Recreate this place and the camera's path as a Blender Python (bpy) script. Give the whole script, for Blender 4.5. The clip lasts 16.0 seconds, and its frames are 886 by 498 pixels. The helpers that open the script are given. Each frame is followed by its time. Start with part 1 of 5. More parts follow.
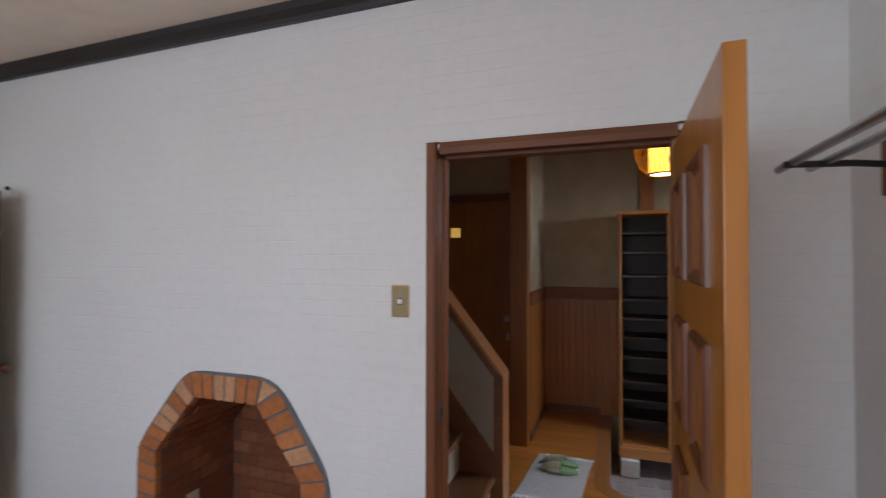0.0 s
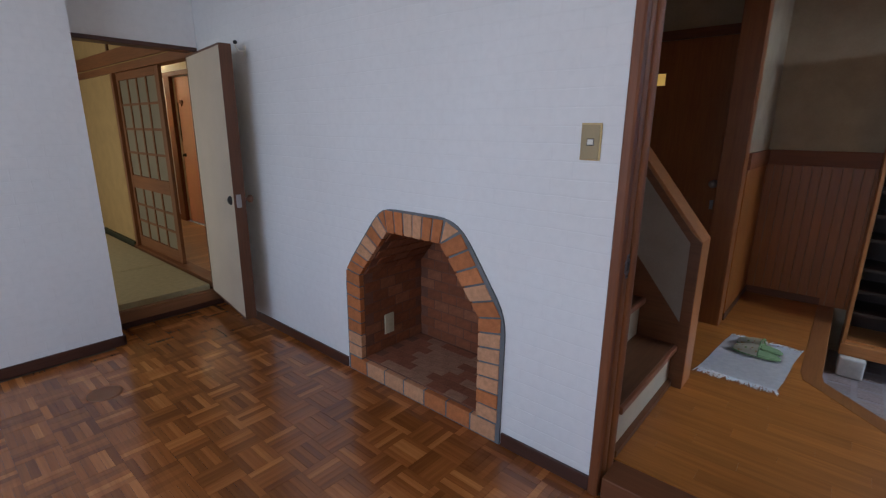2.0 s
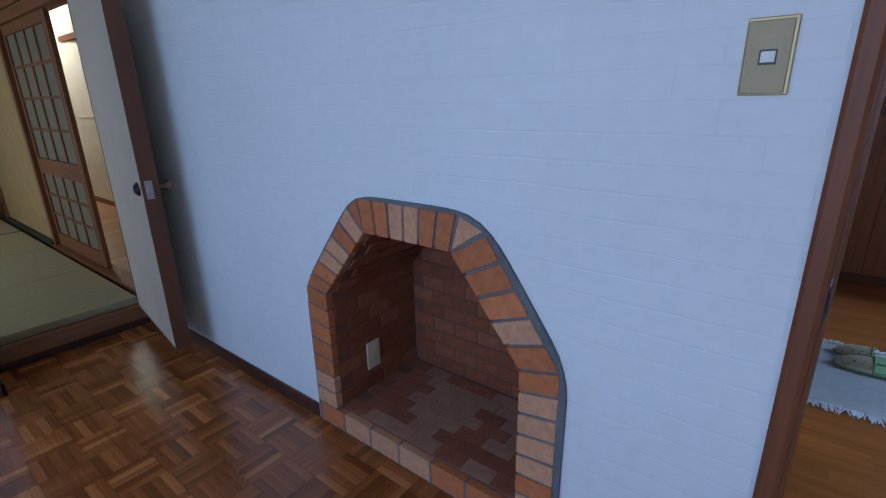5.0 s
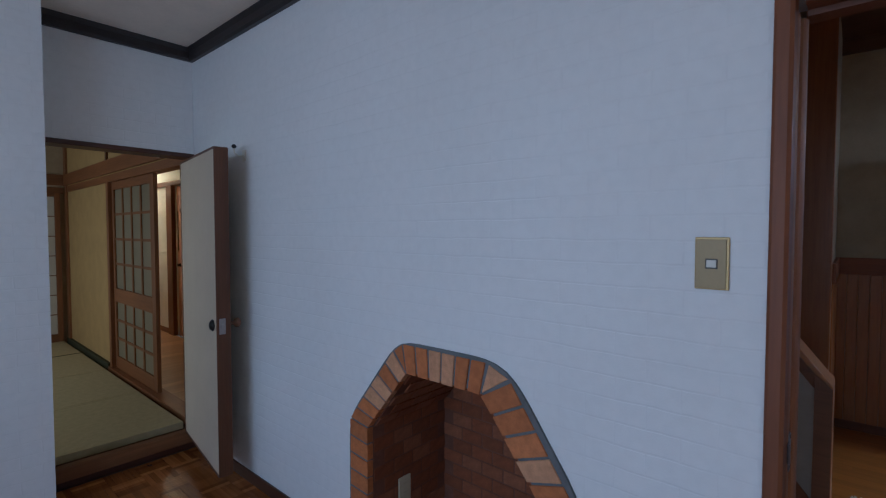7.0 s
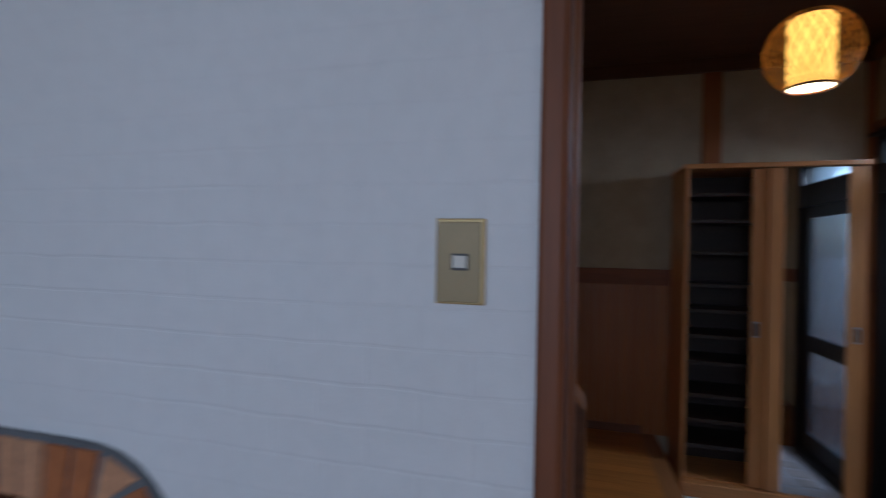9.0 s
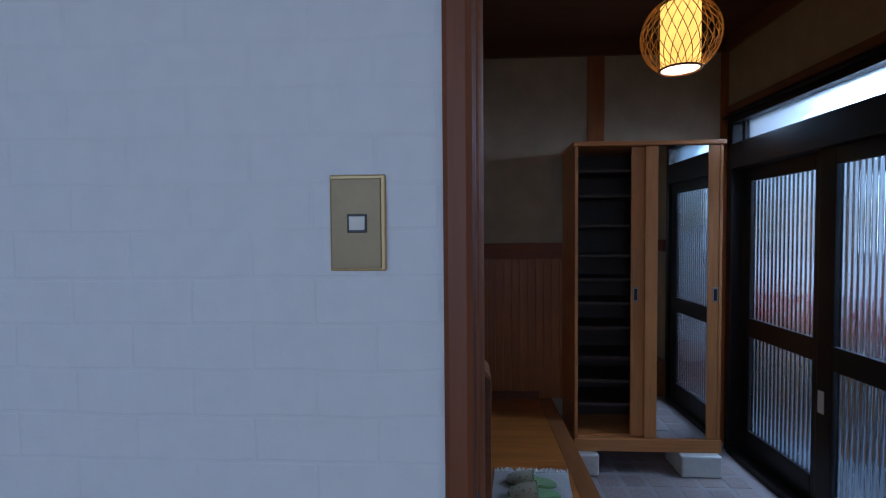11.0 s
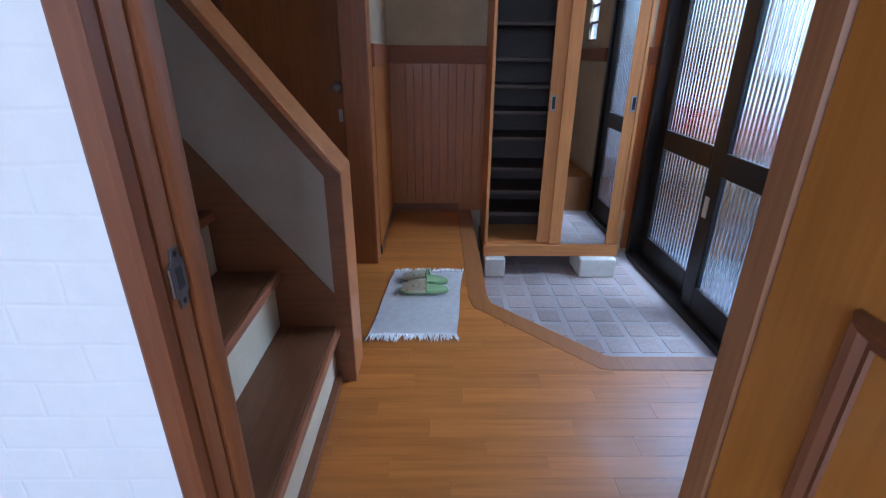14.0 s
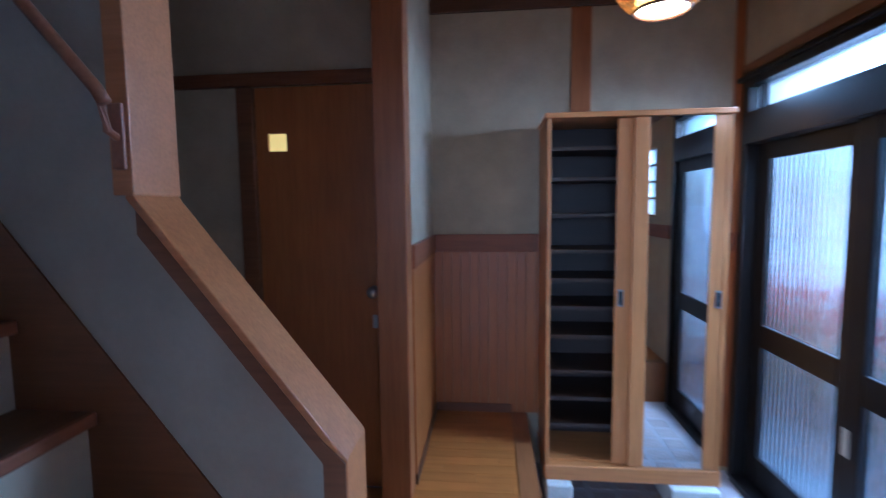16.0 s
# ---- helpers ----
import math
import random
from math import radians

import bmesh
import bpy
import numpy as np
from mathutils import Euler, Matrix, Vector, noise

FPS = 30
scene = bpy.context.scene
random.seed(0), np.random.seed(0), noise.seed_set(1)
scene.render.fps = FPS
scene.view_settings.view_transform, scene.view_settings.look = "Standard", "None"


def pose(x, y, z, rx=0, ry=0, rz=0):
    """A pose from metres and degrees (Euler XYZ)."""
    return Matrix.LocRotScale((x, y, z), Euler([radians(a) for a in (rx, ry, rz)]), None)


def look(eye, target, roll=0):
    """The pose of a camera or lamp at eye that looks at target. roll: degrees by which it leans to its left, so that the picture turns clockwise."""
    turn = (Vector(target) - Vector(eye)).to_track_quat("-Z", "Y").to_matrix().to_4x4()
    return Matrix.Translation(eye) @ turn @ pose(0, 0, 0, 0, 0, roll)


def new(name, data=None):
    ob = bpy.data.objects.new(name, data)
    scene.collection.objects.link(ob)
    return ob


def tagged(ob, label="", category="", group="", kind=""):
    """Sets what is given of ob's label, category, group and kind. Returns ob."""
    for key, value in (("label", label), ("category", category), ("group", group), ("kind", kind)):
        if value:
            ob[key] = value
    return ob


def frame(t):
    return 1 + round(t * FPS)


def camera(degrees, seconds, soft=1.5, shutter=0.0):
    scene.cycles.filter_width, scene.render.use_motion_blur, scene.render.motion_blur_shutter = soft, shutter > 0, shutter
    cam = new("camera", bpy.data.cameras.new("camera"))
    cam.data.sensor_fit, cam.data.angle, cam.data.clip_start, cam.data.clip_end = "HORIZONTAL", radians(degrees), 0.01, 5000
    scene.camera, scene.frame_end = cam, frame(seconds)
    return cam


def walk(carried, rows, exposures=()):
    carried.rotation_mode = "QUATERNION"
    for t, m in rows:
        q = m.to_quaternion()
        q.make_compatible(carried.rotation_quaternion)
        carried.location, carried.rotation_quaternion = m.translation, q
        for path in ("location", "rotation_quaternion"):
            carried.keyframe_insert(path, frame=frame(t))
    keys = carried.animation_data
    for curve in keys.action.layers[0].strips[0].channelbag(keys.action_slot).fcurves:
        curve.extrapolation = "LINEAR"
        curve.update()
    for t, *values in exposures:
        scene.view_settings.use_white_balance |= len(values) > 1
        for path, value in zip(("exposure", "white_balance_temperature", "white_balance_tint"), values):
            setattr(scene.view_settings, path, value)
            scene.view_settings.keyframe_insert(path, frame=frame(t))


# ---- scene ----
cam = camera(86.4, 16.0, 1.15, 0.5)
PATH = [
    (0, (0.641, -1.619, 1.469), (-0.034, 0.264, 1.508), 0.1),
    (0.5, (0.626, -1.621, 1.479), (-0.315, 0.144, 1.463), 0.0),
    (1, (0.599, -1.593, 1.418), (-0.512, 0.057, 1.209), 0.4),
    (1.5, (0.584, -1.57, 1.366), (-0.633, -0.036, 0.958), 0.3),
    (2, (0.571, -1.535, 1.35), (-0.695, -0.069, 0.851), 0.5),
    (2.5, (0.444, -1.4, 1.342), (-0.856, 0.03, 0.828), 0.3),
    (3, (0.198, -1.204, 1.295), (-1.092, 0.244, 0.808), 0.7),
    (3.2, (0.124, -1.132, 1.263), (-1.141, 0.333, 0.759), 0.5),
    (5.3, (-0.02, -0.99, 1.254), (-1.197, 0.508, 0.642), -1.2),
    (5.5, (0.039, -1.05, 1.258), (-1.171, 0.48, 0.817), 0.2),
    (6, (0.136, -1.178, 1.37), (-1.109, 0.375, 1.17), -0.0),
    (6.5, (0.161, -1.223, 1.385), (-1.126, 0.303, 1.265), -0.7),
    (7, (0.139, -1.231, 1.382), (-1.175, 0.275, 1.307), -0.0),
    (7.5, (0.118, -1.2, 1.372), (-1.212, 0.293, 1.315), -0.0),
    (8, (0.094, -1.063, 1.368), (-1.185, 0.474, 1.31), 0.4),
    (8.5, (0.07, -0.836, 1.342), (-0.927, 0.898, 1.318), 0.7),
    (9, (0.04, -0.652, 1.326), (-0.478, 1.28, 1.323), 1.1),
    (9.2, (0.025, -0.596, 1.318), (-0.26, 1.384, 1.297), 1.7),
    (11.3, (0.034, -0.593, 1.293), (-0.073, 1.402, 1.198), -0.5),
    (11.5, (0.08, -0.61, 1.291), (-0.051, 1.382, 1.169), -0.3),
    (12, (0.21, -0.582, 1.275), (0.101, 1.395, 0.999), 1.0),
    (12.5, (0.313, -0.547, 1.205), (0.334, 1.385, 0.691), 1.0),
    (13, (0.354, -0.538, 1.167), (0.416, 1.337, 0.473), 0.3),
    (13.5, (0.382, -0.534, 1.149), (0.411, 1.303, 0.359), 0.1),
    (14, (0.385, -0.53, 1.178), (0.405, 1.314, 0.405), 0.4),
    (14.5, (0.375, -0.516, 1.262), (0.378, 1.39, 0.655), 0.2),
    (15, (0.354, -0.423, 1.306), (0.366, 1.54, 0.924), 0.3),
    (15.5, (0.367, -0.306, 1.356), (0.443, 1.678, 1.118), 0.1),
    (15.8, (0.394, -0.179, 1.358), (0.348, 1.81, 1.161), -0.5),
    (16, (0.401, -0.091, 1.379), (0.202, 1.891, 1.202), -0.7),
]
# seconds, stops, kelvin, tint
EXPOSURES = [(0.0, 2.15, 5850, 10), (1.0, 2.05, 5650, 11), (2.0, 2.0, 5300, 11), (3.0, 1.9, 4450, 8), (5.5, 1.9, 4250, 7), (6.5, 1.6, 4500, 7),
             (7.5, 1.5, 4700, 7), (9.2, 1.4, 4800, 8), (11.5, 1.35, 4400, 7), (12.0, 1.45, 4800, 8), (12.5, 2.1, 5100, 10), (13.5, 2.95, 4950, 11), (14.0, 3.0, 4650, 9), (15.0, 2.9, 4050, 7), (16.0, 3.25, 3900, 6)]
walk(cam, [(t, look(eye, target, roll)) for t, eye, target, roll in PATH], EXPOSURES)

# ---- world and light ----
world = bpy.data.worlds.new("world")
scene.world = world
world.use_nodes = True
wn = world.node_tree
sky = wn.nodes.new("ShaderNodeTexSky")
sky.sky_type = 'NISHITA'
sky.sun_disc = False
sky.sun_elevation = radians(38)
sky.sun_rotation = radians(250)
sky.air_density, sky.dust_density = 1.0, 3.0
wn.links.new(sky.outputs[0], wn.nodes["Background"].inputs[0])
wn.nodes["Background"].inputs[1].default_value = 0.072


def lamp(name, kind, m, power, colour, size=0.1, size_y=None):
    data = bpy.data.lights.new(name, kind)
    data.energy, data.color = power, colour
    if kind == 'AREA':
        data.shape, data.size, data.size_y = 'RECTANGLE', size, size_y or size
    elif kind == 'POINT':
        data.shadow_soft_size = size
    ob = new(name, data)
    ob.matrix_world = m
    return ob


sun_data = bpy.data.lights.new("sun", 'SUN')
sun_data.energy, sun_data.angle, sun_data.color = 1.3, radians(10), (1.0, 0.95, 0.88)
sun = new("sun", sun_data)
sun.matrix_world = look((-6, -8, 9), (0, 0, 0))

# daylight in the window behind the walker, and an added mat room fill lamp
lamp("window_daylight", 'AREA', look((-0.6, -3.42, 1.55), (-0.6, 0, 1.45)), 7.4, (0.90, 0.95, 1.0), 2.3, 1.3)
lamp("mat_room_fill", 'AREA', look((-5.0, -2.5, 1.3), (-5.0, 0, 0.7)), 6.2, (1.0, 0.88, 0.66), 1.6, 1.2)

# skylight falling in through the transom over the entrance door
lamp("transom_daylight", 'AREA', look((1.875, 1.85, 1.93), (1.10, 1.60, -0.1)), 1.0, (0.86, 0.94, 1.0), 1.5, 0.12)
# added lamp above the porch for skylight, shining through the entrance door's ribbed panes
lamp("porch_fill", 'AREA', look((3.05, 2.20, 2.20), (0.0, 0.75, 0.5)), 12.5, (0.92, 0.96, 1.0), 1.6, 0.9)

# ---- materials ----


def nodes_of(name):
    m = bpy.data.materials.new(name)
    m.use_nodes = True
    nt = m.node_tree
    return m, nt, nt.nodes["Principled BSDF"]


def add(nt, kind, **inputs):
    n = nt.nodes.new(kind)
    for k, v in inputs.items():
        n.inputs[k.replace("_", " ")].default_value = v
    return n


def coords(nt, scale=(1, 1, 1)):
    tc = nt.nodes.new("ShaderNodeTexCoord")
    mp = add(nt, "ShaderNodeMapping", Scale=scale)
    nt.links.new(tc.outputs["Object"], mp.inputs["Vector"])
    return mp.outputs[0]


def ramp(nt, fac, stops):
    r = nt.nodes.new("ShaderNodeValToRGB")
    els = r.color_ramp.elements
    while len(els) < len(stops):
        els.new(0.5)
    for e, (p, c) in zip(els, stops):
        e.position, e.color = p, (*c, 1)
    nt.links.new(fac, r.inputs[0])
    return r.outputs[0]


def mix(nt, fac, a, b, blend='MIX'):
    m = nt.nodes.new("ShaderNodeMix")
    m.data_type, m.blend_type = 'RGBA', blend
    for sock, v in ((m.inputs[0], fac), (m.inputs[6], a), (m.inputs[7], b)):
        if isinstance(v, (int, float)):
            sock.default_value = v
        elif isinstance(v, tuple):
            sock.default_value = (*v, 1)
        else:
            nt.links.new(v, sock)
    return m.outputs[2]


def bump(nt, bsdf, height, strength, distance):
    b = add(nt, "ShaderNodeBump", Strength=strength, Distance=distance)
    nt.links.new(height, b.inputs["Height"])
    nt.links.new(b.outputs[0], bsdf.inputs["Normal"])


def tone(c, k):
    return tuple(min(1, v * k) for v in c)


def plain(name, colour, rough=0.5, metal=0.0, vary=0.15, size=30.0, relief=0.1, spec=0.5):
    """A surface with stains at a large scale and grain at a small one."""
    m, nt, b = nodes_of(name)
    v = coords(nt)
    big = add(nt, "ShaderNodeTexNoise", Scale=size * 0.12, Detail=4.0)
    small = add(nt, "ShaderNodeTexNoise", Scale=size, Detail=6.0)
    nt.links.new(v, big.inputs["Vector"]), nt.links.new(v, small.inputs["Vector"])
    c1 = ramp(nt, big.outputs["Fac"], [(0.3, tone(colour, 1 - vary)), (0.7, tone(colour, 1 + vary * 0.5))])
    c2 = ramp(nt, small.outputs["Fac"], [(0.35, tone((1, 1, 1), 1 - vary * 0.5)), (0.65, (1, 1, 1))])
    nt.links.new(mix(nt, 1.0, c1, c2, 'MULTIPLY'), b.inputs["Base Color"])
    b.inputs["Roughness"].default_value, b.inputs["Metallic"].default_value = rough, metal
    b.inputs["Specular IOR Level"].default_value = spec
    bump(nt, b, small.outputs["Fac"], relief, 0.002)
    return m


def wood(name, dark, light, axis='z', rough=0.4, coat=0.0, scale=1.0, per_piece=0.0, figure=0.5):
    """Wood whose grain runs along an axis; per_piece varies the tone from board to board."""
    m, nt, b = nodes_of(name)
    stretch = {'x': (1.2, 22, 22), 'y': (22, 1.2, 22), 'z': (22, 22, 1.2)}[axis]
    info = nt.nodes.new("ShaderNodeObjectInfo")
    v = coords(nt, tuple(s * scale for s in stretch))
    shift = nt.nodes.new("ShaderNodeVectorMath")
    shift.operation = 'MULTIPLY_ADD'
    comb = nt.nodes.new("ShaderNodeCombineXYZ")
    for i in range(3):
        nt.links.new(info.outputs["Random"], comb.inputs[i])
    nt.links.new(comb.outputs[0], shift.inputs[0])
    shift.inputs[1].default_value = (37.0 * (per_piece > 0),) * 3
    nt.links.new(v, shift.inputs[2])
    v = shift.outputs[0]
    grain = add(nt, "ShaderNodeTexNoise", Scale=1.0, Detail=7.0, Roughness=0.6, Distortion=0.6)
    fine = add(nt, "ShaderNodeTexNoise", Scale=5.0, Detail=5.0)
    nt.links.new(v, grain.inputs["Vector"]), nt.links.new(v, fine.inputs["Vector"])
    big = add(nt, "ShaderNodeTexNoise", Scale=1.6, Detail=3.0)
    nt.links.new(coords(nt), big.inputs["Vector"])
    c = ramp(nt, grain.outputs["Fac"], [(0.28, dark), (0.5, tuple((a + q) / 2 for a, q in zip(dark, light))), (0.72, light)])
    mid = tuple((a + q) / 2 for a, q in zip(dark, light))
    c = mix(nt, figure, mid, c)
    c = mix(nt, 1.0, c, ramp(nt, fine.outputs["Fac"], [(0.3, (0.82, 0.80, 0.78)), (0.6, (1, 1, 1))]), 'MULTIPLY')
    c = mix(nt, 1.0, c, ramp(nt, big.outputs["Fac"], [(0.3, (0.86, 0.85, 0.84)), (0.7, (1.06, 1.05, 1.04))]), 'MULTIPLY')
    if per_piece:
        c = mix(nt, 1.0, c, ramp(nt, info.outputs["Random"],
                [(0.0, (1 - per_piece,) * 3), (0.72, (1, 1, 1)), (1.0, (1 + per_piece, 1 + per_piece, 1 + per_piece * 0.9))]), 'MULTIPLY')
    nt.links.new(c, b.inputs["Base Color"])
    b.inputs["Roughness"].default_value = rough
    b.inputs["Coat Weight"].default_value, b.inputs["Coat Roughness"].default_value = coat, 0.12
    bump(nt, b, fine.outputs["Fac"], 0.12, 0.001)
    return m


def wallpaper():
    m, nt, b = nodes_of("embossed_wallpaper")
    tc = nt.nodes.new("ShaderNodeTexCoord")
    sep = nt.nodes.new("ShaderNodeSeparateXYZ")
    nt.links.new(tc.outputs["Object"], sep.inputs[0])
    addm = nt.nodes.new("ShaderNodeMath")
    nt.links.new(sep.outputs["X"], addm.inputs[0]), nt.links.new(sep.outputs["Y"], addm.inputs[1])
    comb = nt.nodes.new("ShaderNodeCombineXYZ")
    drop = nt.nodes.new("ShaderNodeMath")
    drop.operation = 'SUBTRACT'
    drop.inputs[1].default_value = 0.0387
    nt.links.new(sep.outputs["Z"], drop.inputs[0])
    nt.links.new(addm.outputs[0], comb.inputs[0]), nt.links.new(drop.outputs[0], comb.inputs[1])
    wob = add(nt, "ShaderNodeTexNoise", Scale=9.0, Detail=3.0)
    nt.links.new(tc.outputs["Object"], wob.inputs["Vector"])
    vec = nt.nodes.new("ShaderNodeVectorMath")
    vec.operation = 'MULTIPLY_ADD'
    nt.links.new(wob.outputs["Color"], vec.inputs[0])
    vec.inputs[1].default_value = (0.012, 0.012, 0)
    nt.links.new(comb.outputs[0], vec.inputs[2])
    brick = nt.nodes.new("ShaderNodeTexBrick")
    for k, v in (("Scale", 1.0), ("Mortar Size", 0.0035), ("Mortar Smooth", 0.6), ("Brick Width", 0.162), ("Row Height", 0.0603), ("Bias", 0.0)):
        brick.inputs[k].default_value = v
    brick.inputs["Color1"].default_value = (1, 1, 1, 1)
    brick.inputs["Color2"].default_value = (0.96, 0.96, 0.96, 1)
    brick.inputs["Mortar"].default_value = (0.55, 0.55, 0.55, 1)
    nt.links.new(vec.outputs[0], brick.inputs["Vector"])
    fine = add(nt, "ShaderNodeTexNoise", Scale=160.0, Detail=5.0)
    mid = add(nt, "ShaderNodeTexNoise", Scale=28.0, Detail=4.0)
    stain = add(nt, "ShaderNodeTexNoise", Scale=1.3, Detail=3.0)
    for n in (fine, mid, stain):
        nt.links.new(tc.outputs["Object"], n.inputs["Vector"])
    c = mix(nt, 1.0, (0.80, 0.80, 0.79), ramp(nt, stain.outputs["Fac"], [(0.3, (0.95, 0.945, 0.935)), (0.7, (1, 1, 1))]), 'MULTIPLY')
    c = mix(nt, 1.0, c, ramp(nt, mid.outputs["Fac"], [(0.3, (0.965, 0.965, 0.965)), (0.6, (1, 1, 1))]), 'MULTIPLY')
    nt.links.new(mix(nt, 0.03, c, brick.outputs["Color"], 'MULTIPLY'), b.inputs["Base Color"])
    b.inputs["Roughness"].default_value = 0.62
    h = mix(nt, 0.22, brick.outputs["Color"], fine.outputs["Fac"])
    h = mix(nt, 0.15, h, mid.outputs["Fac"])
    bump(nt, b, h, 0.42, 0.004)
    return m


def brick_mat(name, a, c, rough=0.75):
    m, nt, b = nodes_of(name)
    info = nt.nodes.new("ShaderNodeObjectInfo")
    v = coords(nt)
    n1 = add(nt, "ShaderNodeTexNoise", Scale=45.0, Detail=6.0)
    n2 = add(nt, "ShaderNodeTexNoise", Scale=260.0, Detail=3.0)
    nt.links.new(v, n1.inputs["Vector"]), nt.links.new(v, n2.inputs["Vector"])
    base = ramp(nt, info.outputs["Random"], [(0.0, tone(a, 0.88)), (0.28, a), (0.55, tone(a, 1.14)), (0.62, c), (1.0, tone(c, 1.1))])
    col = mix(nt, 1.0, base, ramp(nt, n1.outputs["Fac"], [(0.3, (0.8, 0.78, 0.76)), (0.7, (1.08, 1.06, 1.04))]), 'MULTIPLY')
    col = mix(nt, 1.0, col, ramp(nt, n2.outputs["Fac"], [(0.3, (0.86, 0.86, 0.86)), (0.6, (1, 1, 1))]), 'MULTIPLY')
    nt.links.new(col, b.inputs["Base Color"])
    b.inputs["Roughness"].default_value = rough
    bump(nt, b, n2.outputs["Fac"], 0.35, 0.0015)
    return m


def glass_mat(name, colour=(1, 1, 1), rough=0.0):
    m, nt, b = nodes_of(name)
    b.inputs["Base Color"].default_value = (*colour, 1)
    b.inputs["Transmission Weight"].default_value = 1.0
    b.inputs["Roughness"].default_value = rough
    b.inputs["IOR"].default_value = 1.45
    return m


def glow(name, colour, strength):
    m, nt, b = nodes_of(name)
    v = coords(nt)
    n = add(nt, "ShaderNodeTexNoise", Scale=14.0, Detail=3.0)
    nt.links.new(v, n.inputs["Vector"])
    c = mix(nt, 1.0, colour, ramp(nt, n.outputs["Fac"], [(0.3, (0.85, 0.82, 0.75)), (0.7, (1, 1, 1))]), 'MULTIPLY')
    nt.links.new(c, b.inputs["Emission Color"])
    nt.links.new(c, b.inputs["Base Color"])
    b.inputs["Emission Strength"].default_value = strength
    b.inputs["Roughness"].default_value = 0.7
    return m


def parquet(name, per):
    m = wood(name, (0.20, 0.057, 0.011), (0.45, 0.168, 0.037), 'x', 0.27, 0.5, 1.0, 0.0, 0.55)
    nt = m.node_tree
    b = nt.nodes["Principled BSDF"]
    link = b.inputs["Base Color"].links[0]
    src = link.from_socket
    info = nt.nodes.new("ShaderNodeObjectInfo" if per == "object" else "ShaderNodeNewGeometry")
    out = info.outputs["Random" if per == "object" else "Random Per Island"]
    t = ramp(nt, out, [(0.0, (0.62, 0.58, 0.55)), (0.35, (0.9, 0.88, 0.86)), (0.80, (1.12, 1.12, 1.12)), (0.90, (1.45, 1.55, 1.6)), (1.0, (1.65, 1.85, 2.0))])
    nt.links.new(mix(nt, 1.0, src, t, 'MULTIPLY'), b.inputs["Base Color"])
    return m


def patterned(name):
    """Cream cloth with scattered green, ochre and rose blooms."""
    m, nt, b = nodes_of(name)
    v = coords(nt)
    vo = add(nt, "ShaderNodeTexVoronoi", Scale=42.0)
    n = add(nt, "ShaderNodeTexNoise", Scale=30.0, Detail=3.0)
    nt.links.new(v, vo.inputs["Vector"]), nt.links.new(v, n.inputs["Vector"])
    hue = ramp(nt, n.outputs["Fac"], [(0.38, (0.30, 0.38, 0.16)), (0.5, (0.62, 0.46, 0.16)), (0.62, (0.55, 0.22, 0.20))])
    spot = ramp(nt, vo.outputs["Distance"], [(0.20, (1, 1, 1)), (0.32, (0, 0, 0))])
    mx = nt.nodes.new("ShaderNodeMixRGB")
    nt.links.new(spot, mx.inputs[0])
    mx.inputs[1].default_value = (0.74, 0.66, 0.50, 1)
    nt.links.new(hue, mx.inputs[2])
    nt.links.new(mx.outputs[0], b.inputs["Base Color"])
    b.inputs["Roughness"].default_value = 0.9
    bump(nt, b, n.outputs["Fac"], 0.2, 0.001)
    return m


M_PAPER = wallpaper()
M_CEIL = plain("ceiling_paper", (0.80, 0.72, 0.61), 0.85, 0, 0.06, 60, 0.25)
M_MOULD = wood("dark_moulding", (0.012, 0.010, 0.010), (0.035, 0.028, 0.028), 'x', 0.45, 0.1)
M_BASE = wood("baseboard_wood", (0.045, 0.016, 0.010), (0.10, 0.038, 0.022), 'x', 0.4, 0.1)
M_BASEY = wood("baseboard_wood_side", (0.045, 0.016, 0.010), (0.10, 0.038, 0.022), 'y', 0.4, 0.1)
M_PARQ1 = parquet("parquet_piece", "object")
M_PARQ2 = parquet("parquet_rest", "island")
M_GROUND = plain("floor_bed", (0.06, 0.03, 0.015), 0.8)
M_CASE = wood("casing_wood", (0.125, 0.036, 0.009), (0.25, 0.084, 0.023), 'z', 0.55, 0.0)
M_CASEX = wood("casing_wood_across", (0.115, 0.036, 0.010), (0.24, 0.088, 0.028), 'x', 0.55, 0.0)
M_DOOR = wood("honey_door_wood", (0.36, 0.135, 0.018), (0.52, 0.22, 0.036), 'z', 0.34, 0.25, 0.55, 0, 0.6)
M_RAILX = wood("dado_wood", (0.16, 0.046, 0.012), (0.27, 0.085, 0.024), 'x', 0.6, 0.0)
M_RAILY = wood("dado_wood_side", (0.16, 0.046, 0.012), (0.27, 0.085, 0.024), 'y', 0.6, 0.0)
M_JAMBW = wood("jamb_wood", (0.24, 0.105, 0.040), (0.40, 0.19, 0.080), 'z', 0.45, 0.1, 1.0, 0, 0.7)
M_BEAD = wood("stop_bead_wood", (0.21, 0.070, 0.018), (0.38, 0.145, 0.042), 'z', 0.55, 0.0)
M_DOORM = wood("door_moulding_wood", (0.11, 0.036, 0.013), (0.20, 0.075, 0.028), 'z', 0.38, 0.2)
M_BRICK = brick_mat("facing_brick", (0.47, 0.165, 0.048), (0.56, 0.300, 0.155))
# about half the facing brick's tone: the firebox's shade is in this colour
M_BRICK2 = brick_mat("shaded_firebox_brick", (0.24, 0.076, 0.026), (0.28, 0.105, 0.044))
M_BRICK3 = brick_mat("hearth_brick", (0.27, 0.10, 0.05), (0.36, 0.20, 0.125))
M_MORTAR = plain("grey_mortar", (0.16, 0.165, 0.17), 0.9, 0, 0.2, 80, 0.3)
